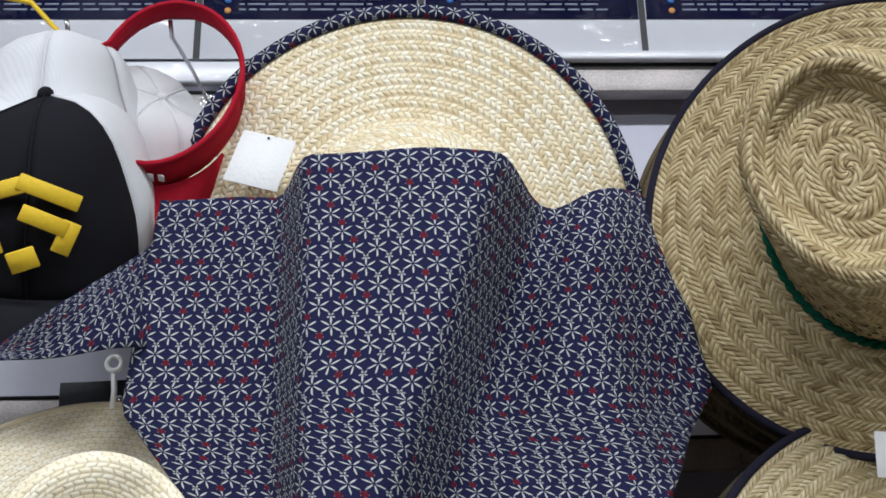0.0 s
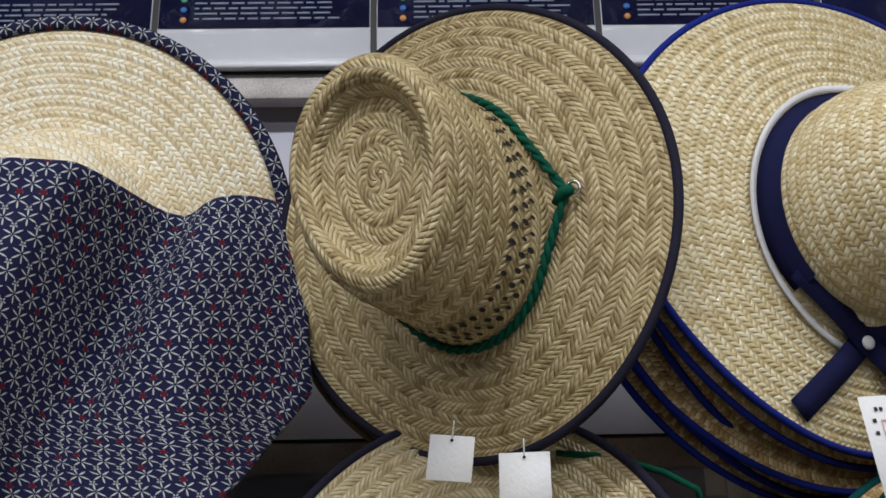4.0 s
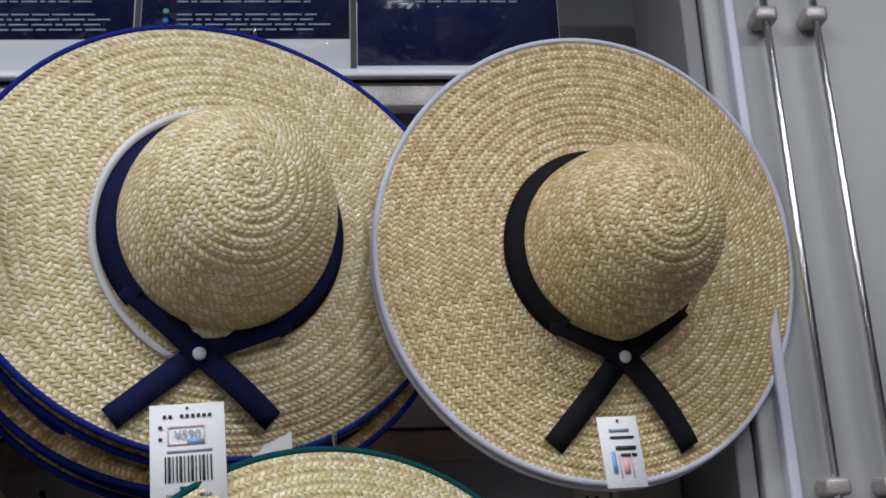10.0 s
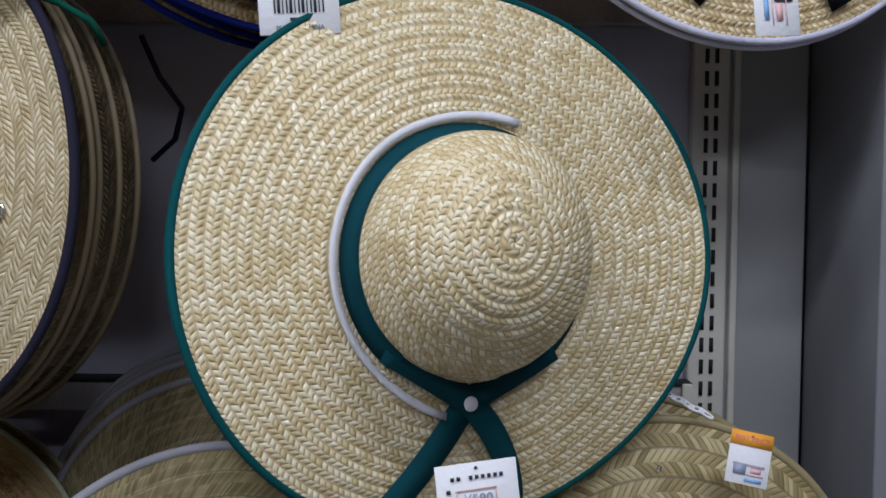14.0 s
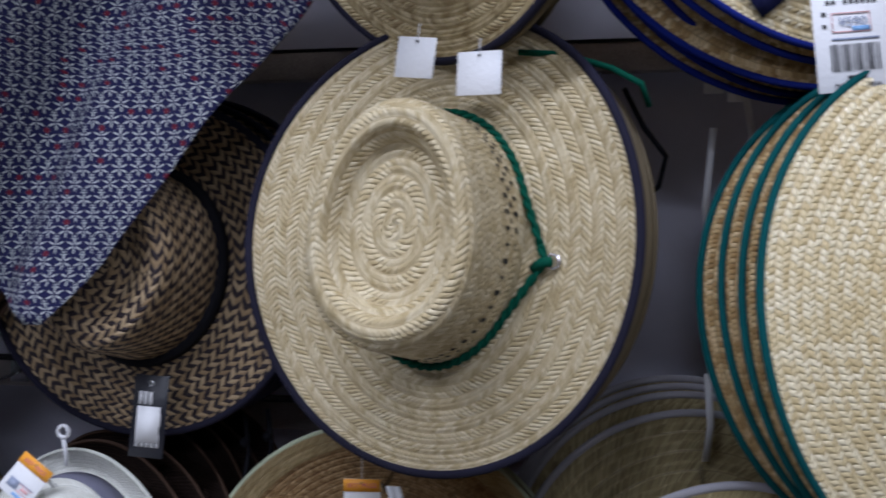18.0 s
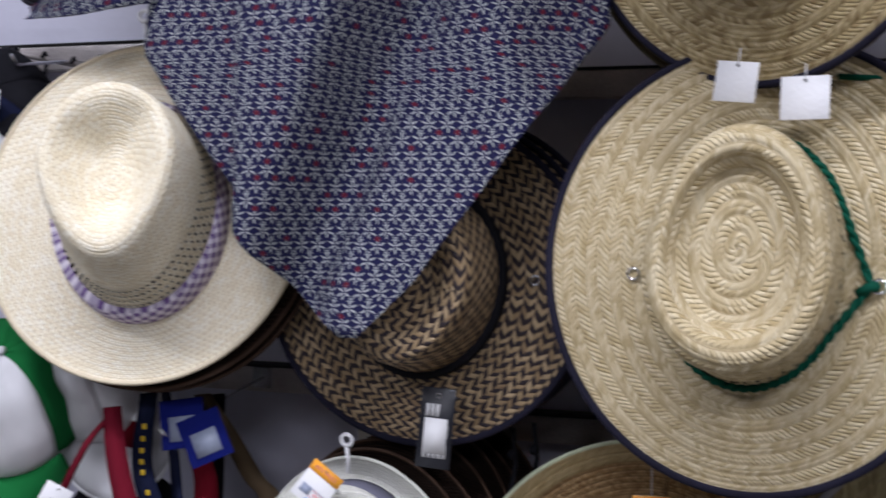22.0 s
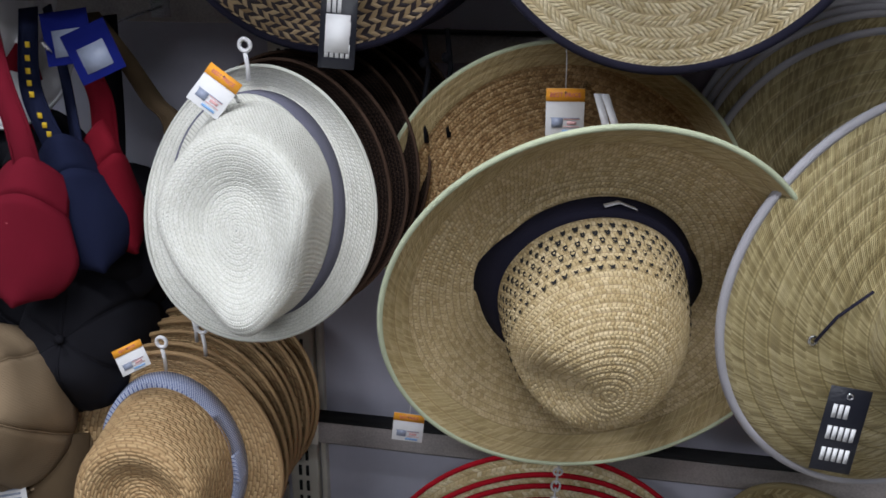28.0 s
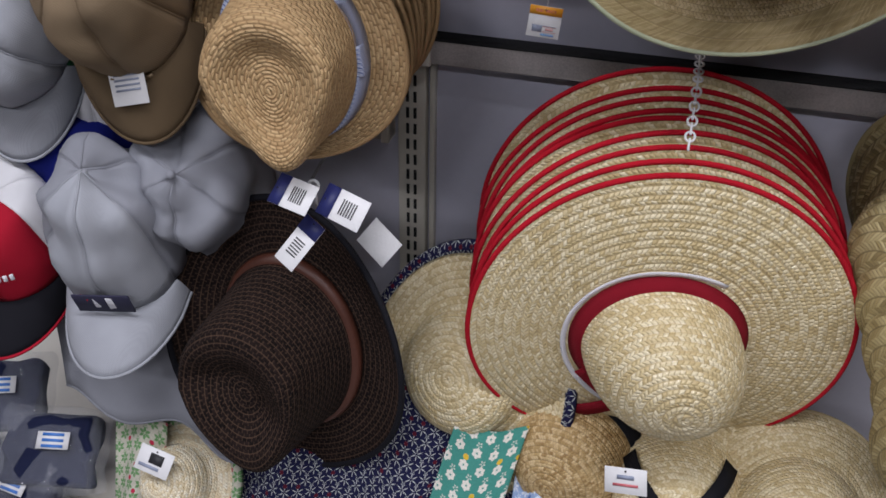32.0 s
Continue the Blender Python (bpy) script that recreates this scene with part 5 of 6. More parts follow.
part("cord_edge", tube_bm([(-0.15, 0.80, 2.075), (-0.115, 0.79, 2.062), (-0.085, 0.80, 2.03), (-0.07, 0.82, 1.99)], 0.0025, 7), K_YELLOW, empty("lanyard", pose(0, 0, 0), "yellow edged strap lying on the white mesh", "strap"))
visor(hang(0.006, 0.83, 1.985, 8, -6, -12) @ Matrix.Diagonal((0.95, 1.0, 1.15, 1)), K_RED, "bright red sun visor hanging by its band", mark=True)
visor(hang(0.005, 0.92, 1.90, 0, -40, 10), K_RED, "bright red sun visor hanging behind", mark=False)
cap(hang(-0.285, 0.90, 1.545, 18, -42, 0), K_WHITE, K_BLACK, K_NAVY, "white cap with dark lettering and a navy bill", logo=[(-0.018, 0.062, 0.01, 0.016, K_TEXT, 0), (-0.002, 0.062, 0.011, 0.016, K_TEXT, 0), (0.014, 0.062, 0.011, 0.016, K_TEXT, 0), (-0.005, 0.036, 0.024, 0.024, K_TEXT, 45), (-0.005, 0.036, 0.012, 0.012, K_WHITE, 45), (0.0, 0.014, 0.06, 0.006, K_RED, 0)])
cap(hang(-0.30, 0.92, 1.60, 30, -30, 0), K_NAVY, K_BLACK, K_NAVY, "navy cap hanging behind", crumple=0.01)
cap(hang(-0.225, 0.84, 1.265, 30, -48, -12), K_WHITE, K_GREEN, K_GREEN, "white and green cap with a soft crumpled crown", crumple=0.012, edge=K_WHITE)
cap(hang(-0.15, 0.92, 1.30, 15, -40, 20), K_WHITE, K_WHITE, K_WHITE, "soft white cap hanging behind", crumple=0.012)


def curve(pts, n=18):
    """Points along a smooth line through the given ones."""
    P = [Vector(p) for p in pts]
    P = [P[0] * 2 - P[1]] + P + [P[-1] * 2 - P[-2]]
    out = []
    for k in range(1, len(P) - 2):
        for i in range(n):
            t = i / n
            out.append(0.5 * (2 * P[k] + (P[k + 1] - P[k - 1]) * t + (2 * P[k - 1] - 5 * P[k] + 4 * P[k + 1] - P[k + 2]) * t * t + (3 * P[k] - P[k - 1] - 3 * P[k + 1] + P[k + 2]) * t ** 3))
    return out + [P[-2]]


def hung_visor(straps, bill, mat, label, edge=None, letters=False, mark=False):
    """A visor hung by its back strap. straps: lines of points from the hook to the band; bill: centre, half width, half height, yaw and roll."""
    h = empty("sun_visor", pose(*straps[0][0]), label, "visor", "sun visors in a row")
    org = Vector(straps[0][0])
    for pts, w0, w1, side in straps_of(straps):
        line = [p - org for p in curve(pts)]
        part("strap", strip_bm(line, lambda t: w0 + (w1 - w0) * t, side, 0.003), mat, h)
        for sg in (-0.42, 0.42):
            part("stitching", tube_bm([p + Vector(side).normalized() * (w0 + (w1 - w0) * k / len(line)) * sg + Vector((0, -0.0022, 0)) for k, p in enumerate(line)], 0.0006, 4), mat, h)
    if bill is None:
        return h
    c, rx, rz, yaw, roll = bill
    m = Matrix.Translation(Vector(c) - org) @ pose(0, 0, 0, 0, roll, yaw)
    verts, faces = [], []
    for i in range(11):
        v = i / 10
        for j in range(21):
            u = -1 + j / 10
            z = rz * (1 - 2 * v)
            wide = rx * (0.72 + 0.28 * min(1, v * 2.2)) * math.sqrt(max(0.0, 1 - max(0.0, (v - 0.38) / 0.62) ** 2.4))
            arch = 0.45 * rz * (1 - v) * u * u
            verts.append(m @ Vector((u * wide, -0.022 * (1 - u * u) - 0.012 * v, z - arch)))
    for i in range(10):
        for j in range(20):
            faces.append((i * 21 + j, i * 21 + j + 1, (i + 1) * 21 + j + 1, (i + 1) * 21 + j))
    b = mesh_part("bill", verts, faces, mat, h, "rounded bill")
    b.modifiers.new("thickness", "SOLIDIFY").thickness = 0.003
    line = [verts[i * 21] for i in range(10)] + [verts[100 + i * 20] for i in (0, 1)] + [verts[i * 21 + 20] for i in range(9, -1, -1)]
    part("bill_edge", tube_bm(line, 0.0019, 6), edge or mat, b, "stitched edge of the bill")
    verts, faces = [], []
    for i in range(5):
        for j in range(21):
            u = -1 + j / 10
            verts.append(m @ Vector((u * rx * (0.74 - 0.02 * i), -0.022 * (1 - u * u) + 0.004 * i, rz + 0.009 * i - 0.45 * rz * u * u)))
    for i in range(4):
        for j in range(20):
            faces.append((i * 21 + j, i * 21 + j + 1, (i + 1) * 21 + j + 1, (i + 1) * 21 + j))
    mesh_part("band", verts, faces, mat, h).modifiers.new("thickness", "SOLIDIFY").thickness = 0.003
    if letters:
        for k in range(9):
            if k != 5:
                t = curve(straps[0])[8 + 3 * k] - org
                part("lettering", box_bm(0.0055, 0.0012, 0.0062, t + Vector((0.002, -0.004, 0)), 0.0003, 1), K_YELLOW, h, "small yellow stitched letter")
    if mark:
        for k in range(8):
            p = m @ Vector((-0.012 + 0.007 * (k % 4), -0.026, rz * 0.42 - 0.012 * (k // 4)))
            part("stitching", box_bm(0.004, 0.0016, 0.007, p, 0.0004, 1), M_REDINK, h)
    return h


def straps_of(straps):
    """Each strap with its width at both ends and the way that it faces."""
    for k, pts in enumerate(straps):
        yield pts, (0.020, 0.017)[k % 2], (0.030, 0.024)[k % 2], ((1, 0.25, 0.12), (0.8, -0.5, 0.3))[k % 2]


hung_visor([[(-0.061, 0.80, 1.29), (-0.052, 0.795, 1.234), (-0.031, 0.785, 1.175), (-0.024, 0.785, 1.118)], [(-0.063, 0.81, 1.285), (-0.099, 0.80, 1.238), (-0.139, 0.805, 1.155), (-0.125, 0.80, 1.06), (-0.080, 0.795, 1.055)]], ((-0.040, 0.785, 1.055), 0.058, 0.062, 14, 10), K_WINE, "dark red sun visor hanging by its strap", mark=True)
hung_visor([[(-0.039, 0.84, 1.30), (-0.045, 0.835, 1.217), (-0.021, 0.83, 1.156), (-0.008, 0.83, 1.125)], [(-0.03, 0.86, 1.30), (-0.018, 0.86, 1.22), (-0.005, 0.85, 1.13)]], ((0.002, 0.835, 1.075), 0.045, 0.06, 34, -12), K_NAVY, "navy sun visor with yellow lettering on the strap", edge=K_KHAKI2, letters=True)
hung_visor([[(-0.004, 0.87, 1.29), (0.006, 0.868, 1.236), (0.020, 0.865, 1.197), (0.019, 0.865, 1.14)]], ((0.020, 0.87, 1.085), 0.03, 0.058, 55, -4), K_CRIM, "dark red sun visor seen from its side", edge=K_KHAKI2)
hung_visor([[(-0.004, 0.90, 1.29), (0.031, 0.90, 1.244), (0.063, 0.90, 1.195), (0.084, 0.905, 1.165), (0.07, 0.91, 1.09), (0.031, 0.905, 1.042)]], None, K_KHAKI2, "olive brown sun visor strap hanging in a loop")
hung_visor([[(-0.085, 0.87, 1.285), (-0.085, 0.865, 1.20), (-0.07, 0.86, 1.12)], [(-0.08, 0.88, 1.285), (-0.06, 0.88, 1.18), (-0.055, 0.87, 1.12)]], ((-0.062, 0.87, 1.06), 0.045, 0.06, 20, 4), K_CRIM, "dark red sun visor hanging behind the others")
hung_visor([[(-0.13, 0.90, 1.285), (-0.15, 0.89, 1.19), (-0.15, 0.88, 1.12)]], ((-0.15, 0.88, 1.07), 0.05, 0.06, 12, 6), K_NAVY, "navy sun visor hanging by its strap")
hung_visor([[(0.0, 0.93, 1.285), (0.0, 0.92, 1.17), (0.0, 0.90, 1.08)]], ((0.0, 0.90, 1.01), 0.05, 0.06, 18, 0), K_BLACK, "black sun visor hanging by its strap")
cap(hang(-0.12, 0.93, 1.07, 12, -30, 0), K_BLACK, K_BLACK, K_BLACK, "black cap hanging behind the visors", crumple=0.012)
cap(hang(-0.205, 0.90, 1.03, 20, -30, 0), K_BLACK, K_NAVY, K_BLACK, "black and navy cap hanging beside the visors", crumple=0.012)
cap(hang(-0.03, 0.97, 1.0, 8, -30, 0), K_BLACK, K_BLACK, K_BLACK, "black cap hanging behind the visors", crumple=0.012)
cap(hang(-0.105, 0.80, 0.845, 12, -28, 12), K_KHAKI, K_KHAKI, K_KHAKI2, "khaki mesh cap with a brown bill", crumple=0.01, bill_len=0.075, squash=1.25, logo=[(-0.02 + 0.008 * k, 0.016, 0.005, 0.005, K_KHAKI, 0) for k in range(6)])
cap(hang(-0.04, 0.90, 0.90, 10, -20, 0), K_BLACK, K_BLACK, K_BLACK, "black cap hanging behind the visors", crumple=0.01)
cap(hang(-0.262, 0.80, 0.79, 10, -20, 0), K_GREYM, K_GREYM, K_GREYM, "pale grey mesh cap with a small tag", crumple=0.01)
cap(hang(-0.135, 0.775, 0.515, 8, -62, 4), K_GREYM, K_GREY, K_GREYM, "pale grey cap with a black embroidered patch", crumple=0.012, squash=1.45, bill_len=0.08, logo=[(0.0, 0.036, 0.07, 0.034, K_TEXT, 0), (-0.014, 0.038, 0.016, 0.022, C_WHITE, 20), (0.012, 0.038, 0.014, 0.022, C_WHITE, 0), (-0.022, 0.04, 0.012, 0.016, K_RED, -20)])
cap(hang(-0.06, 0.88, 0.57, 10, -30, 0), K_GREY, K_GREY, K_GREY, "soft grey cap pushed in behind", crumple=0.016, squash=1.5)
cap(hang(-0.305, 0.77, 0.50, 25, -60, -6), K_RED, K_WHITE, K_BLACK, "red and white cap with a black bill", edge=K_RED, crumple=0.006, logo=[(0.004 + 0.008 * k, 0.06, 0.005, 0.009, C_WHITE, 0) for k in range(4)])
cap(hang(-0.235, 0.88, 0.59, 10, -40, 0), K_BLUE, K_BLUE, K_BLUE, "dark blue cap lying among the others", crumple=0.012)
cap(hang(-0.20, 0.93, 0.66, 10, -40, 0), K_WHITE, K_GREEN, K_GREEN, "white and green cap lying behind", crumple=0.012)
# neck flap of the grey cap
flap = []
for i in range(14):
    f = i / 13
    row = []
    for j in range(22):
        u = j / 21
        x = -0.30 + 0.07 * f + (0.275 - 0.02 * f) * u
        y = 0.80 - 0.10 * f + 0.012 * math.sin(9 * u + 2 * f)
        z = 0.44 - 0.13 * f - 0.05 * u * f + 0.008 * math.sin(12 * u)
        row.append((x, y, z))
    flap.append(row)
nf = empty("neck_flap", pose(0, 0, 0), "grey cloth neck flap hanging under the caps", "cloth")
sheet("flap", flap, K_GREY, nf, thick=0.002)
part("hem", tube_bm(flap[-1], 0.0018, 6), K_GREY, nf, "stitched hem")
# ---- things on the base shelf ----
F_TEAL = flowered("teal_flower_cotton", (0.06, 0.30, 0.25), (0.8, 0.78, 0.7), (0.75, 0.5, 0.05), 0.026, 0.26, 0.11)
F_POPPY = flowered("poppy_cotton", (0.62, 0.6, 0.5), (0.16, 0.35, 0.14), (0.6, 0.03, 0.08), 0.022, 0.4, 0.1)
F_BLUE = flowered("pale_blue_cotton", (0.34, 0.47, 0.72), (0.75, 0.8, 0.88), (0.1, 0.2, 0.5), 0.02, 0.4, 0.09)
M_BAG = plain("clear_bag", (0.75, 0.78, 0.85), 0.06, scale=30, bumpy=0.004, spec=1.0)
M_BAG.node_tree.nodes["Principled BSDF"].inputs["Alpha"].default_value = 0.09

M15 = hang(0.296, 0.85, 0.345, -16, -24, 0)
b2 = empty("sun_bonnet", M15, "golden straw sun bonnet with a navy flowered edge", "hat")
prof15 = prof_dome(0.158, 0.085, 0.055, -0.01)


def fold15(r, th, z):
    t = np.clip((r - 0.085) / 0.078, 0, 1)
    x, y = r * np.cos(th), r * np.sin(th)
    return x, y * (1 + 0.12 * t) - 0.034 * t * t * np.clip(-np.sin(th), 0, 1), z + 0.016 * t * np.sin(2 * th)


shell("body", prof15, 0.0098, S_GOLD, b2, fold15, 112, 0.0018, 4)
flower_ring(b2, 0.160, 0.01, 0.012, F_NAVY, fold15)
card("price_tag", hang(0.178, 0.845, 0.533, -10, -30, -30), 0.05, 0.04, M_PAPER, "blank white paper tag lying on the straw", hole=False)


def drape(name, mat, x0, x1, z0, z1, y0, y1, label, waves=3, amp=0.012, lean=0.0, cat="cloth"):
    rows = []
    for i in range(14):
        f = i / 13
        rows.append([(x0 + (x1 - x0) * u + lean * f, y0 + (y1 - y0) * f + amp * math.sin(waves * 6.283 * u + 2 * f) * (0.4 + f), z0 + (z1 - z0) * f + 0.012 * math.sin(5 * u + x0 * 9)) for u in np.linspace(0, 1, 26)])
    e = empty(name, pose(0, 0, 0), label, cat)
    sheet("cloth", rows, mat, e, thick=0.0015)
    part("hem", tube_bm(rows[-1], 0.0016, 6), C_WHITE if mat is not F_NAVY else C_NAVY, e, "stitched hem")
    return e


drape("flowered_cape", F_NAVY, 0.0, 0.30, 0.33, 0.125, 0.84, 0.66, "navy flowered cotton cape spread over the shelf", 2, 0.014)
drape("flowered_cape", F_TEAL, 0.300, 0.395, 0.315, 0.125, 0.79, 0.66, "teal cotton cape with white and yellow flowers", 1, 0.008, -0.04)
drape("flowered_cape", F_BLUE, 0.385, 0.43, 0.30, 0.125, 0.79, 0.68, "pale blue flowered cotton cape", 1, 0.006)
drape("flowered_cape", F_POPPY, -0.17, -0.09, 0.27, 0.125, 0.72, 0.66, "white cotton with red poppies and green leaves", 1, 0.008)

# straw hats lying on the shelf
prof16 = prof_dome(0.15, 0.088, 0.115, 0.02)
h16 = empty("straw_hat", hang(0.452, 0.86, 0.262, -12, 0, 0), "tan straw hat with a black band on the shelf", "hat")
shell("body", prof16, 0.0085, S_TAN, h16, round_, 112, 0.0015, 4)
rim("binding", prof16, S_TAN, h16, round_, 0.003)
ring_on("band", prof16, C_BLACK, h16, 0.004, 0.024, label="black ribbon band", proud=0.003)
h17 = empty("straw_hat", hang(0.592, 0.83, 0.236, 0, -18, 30), "natural straw hat with crossed black ribbon", "hat")
shell("body", prof16, 0.0085, S_GOLD, h17, round_, 112, 0.0015, 4)
rim("binding", prof16, C_WHITE, h17, round_, 0.003, label="white binding")
for ang in (20, 110):
    pts = []
    for k in range(15):
        a = math.pi * (0.08 + 0.84 * k / 14)
        r = 0.092 * math.cos(a)
        pts.append((r * math.cos(math.radians(ang)), r * math.sin(math.radians(ang)), 0.119 * math.sin(a) ** 0.6 + 0.001))
    part("ribbon", strip_bm(pts, 0.021, (-math.sin(math.radians(ang)), math.cos(math.radians(ang)), 0)), C_BLACK, h17, "black crossing ribbon")
bm = bmesh.new()
bmesh.ops.create_uvsphere(bm, u_segments=12, v_segments=8, radius=0.0055)
bmesh.ops.translate(bm, vec=(0, 0, 0.122), verts=bm.verts)
part("button", bm, M_PLASTIC, h17, "white button")
card("price_tag", hang(0.525, 0.70, 0.355, -10, -22, 12), 0.05, 0.032, M_PAPER, "white price tag with faint print", bars=[(0, 0.15, 0.4, 0.16, M_PALE), (0, -0.15, 0.6, 0.1, M_REDINK)])
h18 = empty("straw_hat", hang(0.735, 0.80, 0.255, 2, -30, 0), "golden straw hat with a round crown on the shelf", "hat")
prof18 = prof_dome(0.128, 0.078, 0.092, 0.03)
shell("body", prof18, 0.0085, S_GOLD, h18, round_, 112, 0.0015, 4)
rim("binding", prof18, S_GOLD, h18, round_, 0.003)
M19 = hang(0.865, 0.73, 0.50, -38, 10, 20)
h19 = reed_hat(M19, "folded herringbone reed hat in a row", 0.15, S_HERR, S_HERR, 0.022, False)
for k in range(1, 5):
    copy_thing(h19, Matrix.Translation((-0.012 * k + 0.01, 0.045 * k, 0.028 * k)) @ M19)
# child's hat with a poppy edge
h20 = empty("straw_hat", hang(-0.068, 0.70, 0.185, -10, -38, 0), "small straw hat with a poppy cotton edge", "hat")
prof20 = prof_dome(0.085, 0.05, 0.06, 0.006)
shell("body", prof20, 0.0075, S_PALE, h20, round_, 96, 0.0013, 4)
flower_ring(h20, 0.088, -0.006, 0.011, F_POPPY)
card("price_tag", hang(-0.075, 0.655, 0.262, 0, -40, -10), 0.05, 0.034, M_PAPER, "white price tag with a bar code", bars=[(0.05, 0.1, 0.4, 0.4, M_INK), (-0.1, -0.25, 0.6, 0.12, M_PALE)])

# folded goods in clear bags
for k, (x, y, z, a) in enumerate(((-0.255, 0.68, 0.21, 12), (-0.30, 0.64, 0.155, -8), (-0.36, 0.72, 0.25, 20), (-0.42, 0.66, 0.18, -16))):
    g = empty("bagged_hat", pose(x, y, z, 38, 0, a), "folded navy cloth hat in a clear plastic bag", "packet", "bagged hats")
    bm = box_bm(0.13, 0.10, 0.035, bevel=0.012, seg=3)
    bmesh.ops.subdivide_edges(bm, edges=bm.edges[:], cuts=3, use_grid_fill=True)
    for v in bm.verts:
        v.co += Vector((noise.noise(v.co * 45 + Vector((9, k, 0))) * 0.008, 0, noise.noise(v.co * 38 + Vector((k, 0, 0))) * 0.02))
    part("folded_cloth", bm, K_NAVY, g)
    bm = box_bm(0.15, 0.12, 0.046, bevel=0.014, seg=3)
    bmesh.ops.subdivide_edges(bm, edges=bm.edges[:], cuts=3, use_grid_fill=True)
    for v in bm.verts:
        v.co += Vector((noise.noise(v.co * 40), noise.noise(v.co * 42 + Vector((3, k, 0))), noise.noise(v.co * 55 + Vector((k, 5, 0))))) * 0.007
    part("bag", bm, M_BAG, g, "crinkled clear plastic bag")
    part("paper_label", box_bm(0.045, 0.024, 0.001, (0.01, 0.01, 0.028)), M_PAPER, g, "white paper label")
    for q in range(3):
        part("print", box_bm(0.03, 0.004, 0.0006, (0.01, 0.018 - 0.008 * q, 0.029)), M_INKB, g)

# ---- tags, hooks and hangers ----
BARCODE = [(-0.3 + 0.05 * k, -0.17, (0.02, 0.035, 0.014)[k % 3], 0.26, M_INK) for k in range(13)]


def price_card(m, w=0.062, h=0.083, label="white price tag with a bar code hanging from the brim"):
    return card("price_tag", m, w, h, M_PAPER, label, bars=BARCODE + [(-0.3 + 0.075 * k, 0.37, 0.045, 0.035, M_INK) for k in range(9) if k != 2] + [(-0.36, 0.26, 0.05, 0.035, M_INK), (-0.36, 0.14, 0.05, 0.035, M_INK), (-0.02, 0.26, 0.5, 0.012, M_PINK), (-0.02, 0.08, 0.5, 0.012, M_PINK), (-0.26, 0.17, 0.012, 0.18, M_PINK), (0.22, 0.17, 0.012, 0.18, M_PINK), (0.1, 0.105, 0.22, 0.045, M_SKY), (0.02, 0.01, 0.6, 0.02, M_PALE), (0, -0.36, 0.24, 0.03, M_INK)], texts=[("¥590", 0.13, 0.0, 0.17, M_PALE, 0), ("MADE IN CHINA", 0.06, 0.0, -0.44, M_INK, 0)])


def sale_card(m, label="white price tag with an orange header", w=0.036, h=0.045, rz=0, string=None):
    return card("price_tag", m, w, h, M_PAPER, label, head=(M_ORANGE, 0.27), bars=[(0, -0.12, 0.75, 0.02, M_PALE), (-0.2, -0.22, 0.3, 0.2, M_PALE), (0.18, -0.14, 0.4, 0.02, M_PINK), (0.18, -0.3, 0.4, 0.02, M_PINK), (0.18, -0.22, 0.24, 0.07, M_PINK), (0.14, -0.4, 0.4, 0.06, M_SKY)], texts=[("BEST PRICE", 0.13, 0, 0.36, M_REDINK, 0)], string=string)


def blank_card(m, w=0.036, h=0.036, label="blank white paper tag on a thread", string=((0, 0.03, 0),)):
    return card("price_tag", m, w, h, M_PAPER, label, string=string)


price_card(hang(0.962, 0.735, 1.632, 10, -6, 4))
blank_card(hang(1.02, 0.83, 1.648, 10, -4, 4), 0.04, 0.022, "second white tag behind the price tag")
card("price_tag", hang(1.330, 0.735, 1.622, 10, -8, 2), 0.037, 0.062, M_PAPER, "small white price tag with blue and red stamps", bars=[(0, 0.3, 0.5, 0.04, M_PALE), (0.1, 0.05, 0.5, 0.05, M_INK), (0.15, -0.05, 0.4, 0.04, M_INK), (-0.24, -0.15, 0.1, 0.3, M_SKY), (-0.1, -0.2, 0.02, 0.34, M_PINK), (0.2, -0.2, 0.02, 0.34, M_PINK), (0.05, -0.2, 0.14, 0.22, M_PINK), (0.05, 0.2, 0.6, 0.03, M_INK)])
price_card(hang(1.106, 0.690, 1.228, 8, -4, 6), label="white price tag with a printed price on the teal hat")
blank_card(hang(0.605, 0.742, 1.630, -10, -6, -6))
blank_card(hang(0.662, 0.735, 1.614, -10, -6, 0), 0.04, 0.038)
sale_card(hang(1.338, 0.80, 1.245, 0, -16, -12))
sale_card(hang(0.2, 0.77, 1.230, 10, -20, -36), w=0.038, h=0.042)
sale_card(hang(0.535, 0.81, 1.215, 6, -2, 0), string=((0, 0.05, 0), (-0.004, 0.09, 0.0)))
sale_card(hang(0.365, 0.86, 0.838, 8, -4, -6), w=0.035, h=0.034, string=((0, 0.04, -0.01),))
sale_card(hang(0.079, 0.772, 0.936, 10, -20, 26), w=0.034, h=0.03)


def black_label(m, label):
    t = empty("hang_tag", m, label, "tag")
    part("card", box_bm(0.036, 0.082, 0.001, bevel=0.0004, seg=1), M_BLACKCARD, t)
    for k in range(3):
        for j in range(5 if k else 3):
            part("print", box_bm(0.0036, 0.013, 0.0005, (-0.010 + 0.0052 * j, 0.018 - 0.021 * k, 0.001)), M_PAPER, t)
    part("eyelet", tube_bm([(math.cos(a) * 0.0025, 0.033 + math.sin(a) * 0.0025, 0.0008) for a in np.linspace(0, 6.283, 10, endpoint=False)], 0.0008, 5, True), M_CHROME, t)
    return t


black_label(hang(0.796, 0.72, 0.958, 6, -2, -8), "black tag with white block lettering on the reed hat")
bt = black_label(hang(0.318, 0.80, 1.292, 4, -6, -4), "black tag with a white sticker on the zigzag hat")
part("sticker", box_bm(0.024, 0.036, 0.0006, (0.0, -0.008, 0.0016)), M_PAPER, bt, "white price sticker")

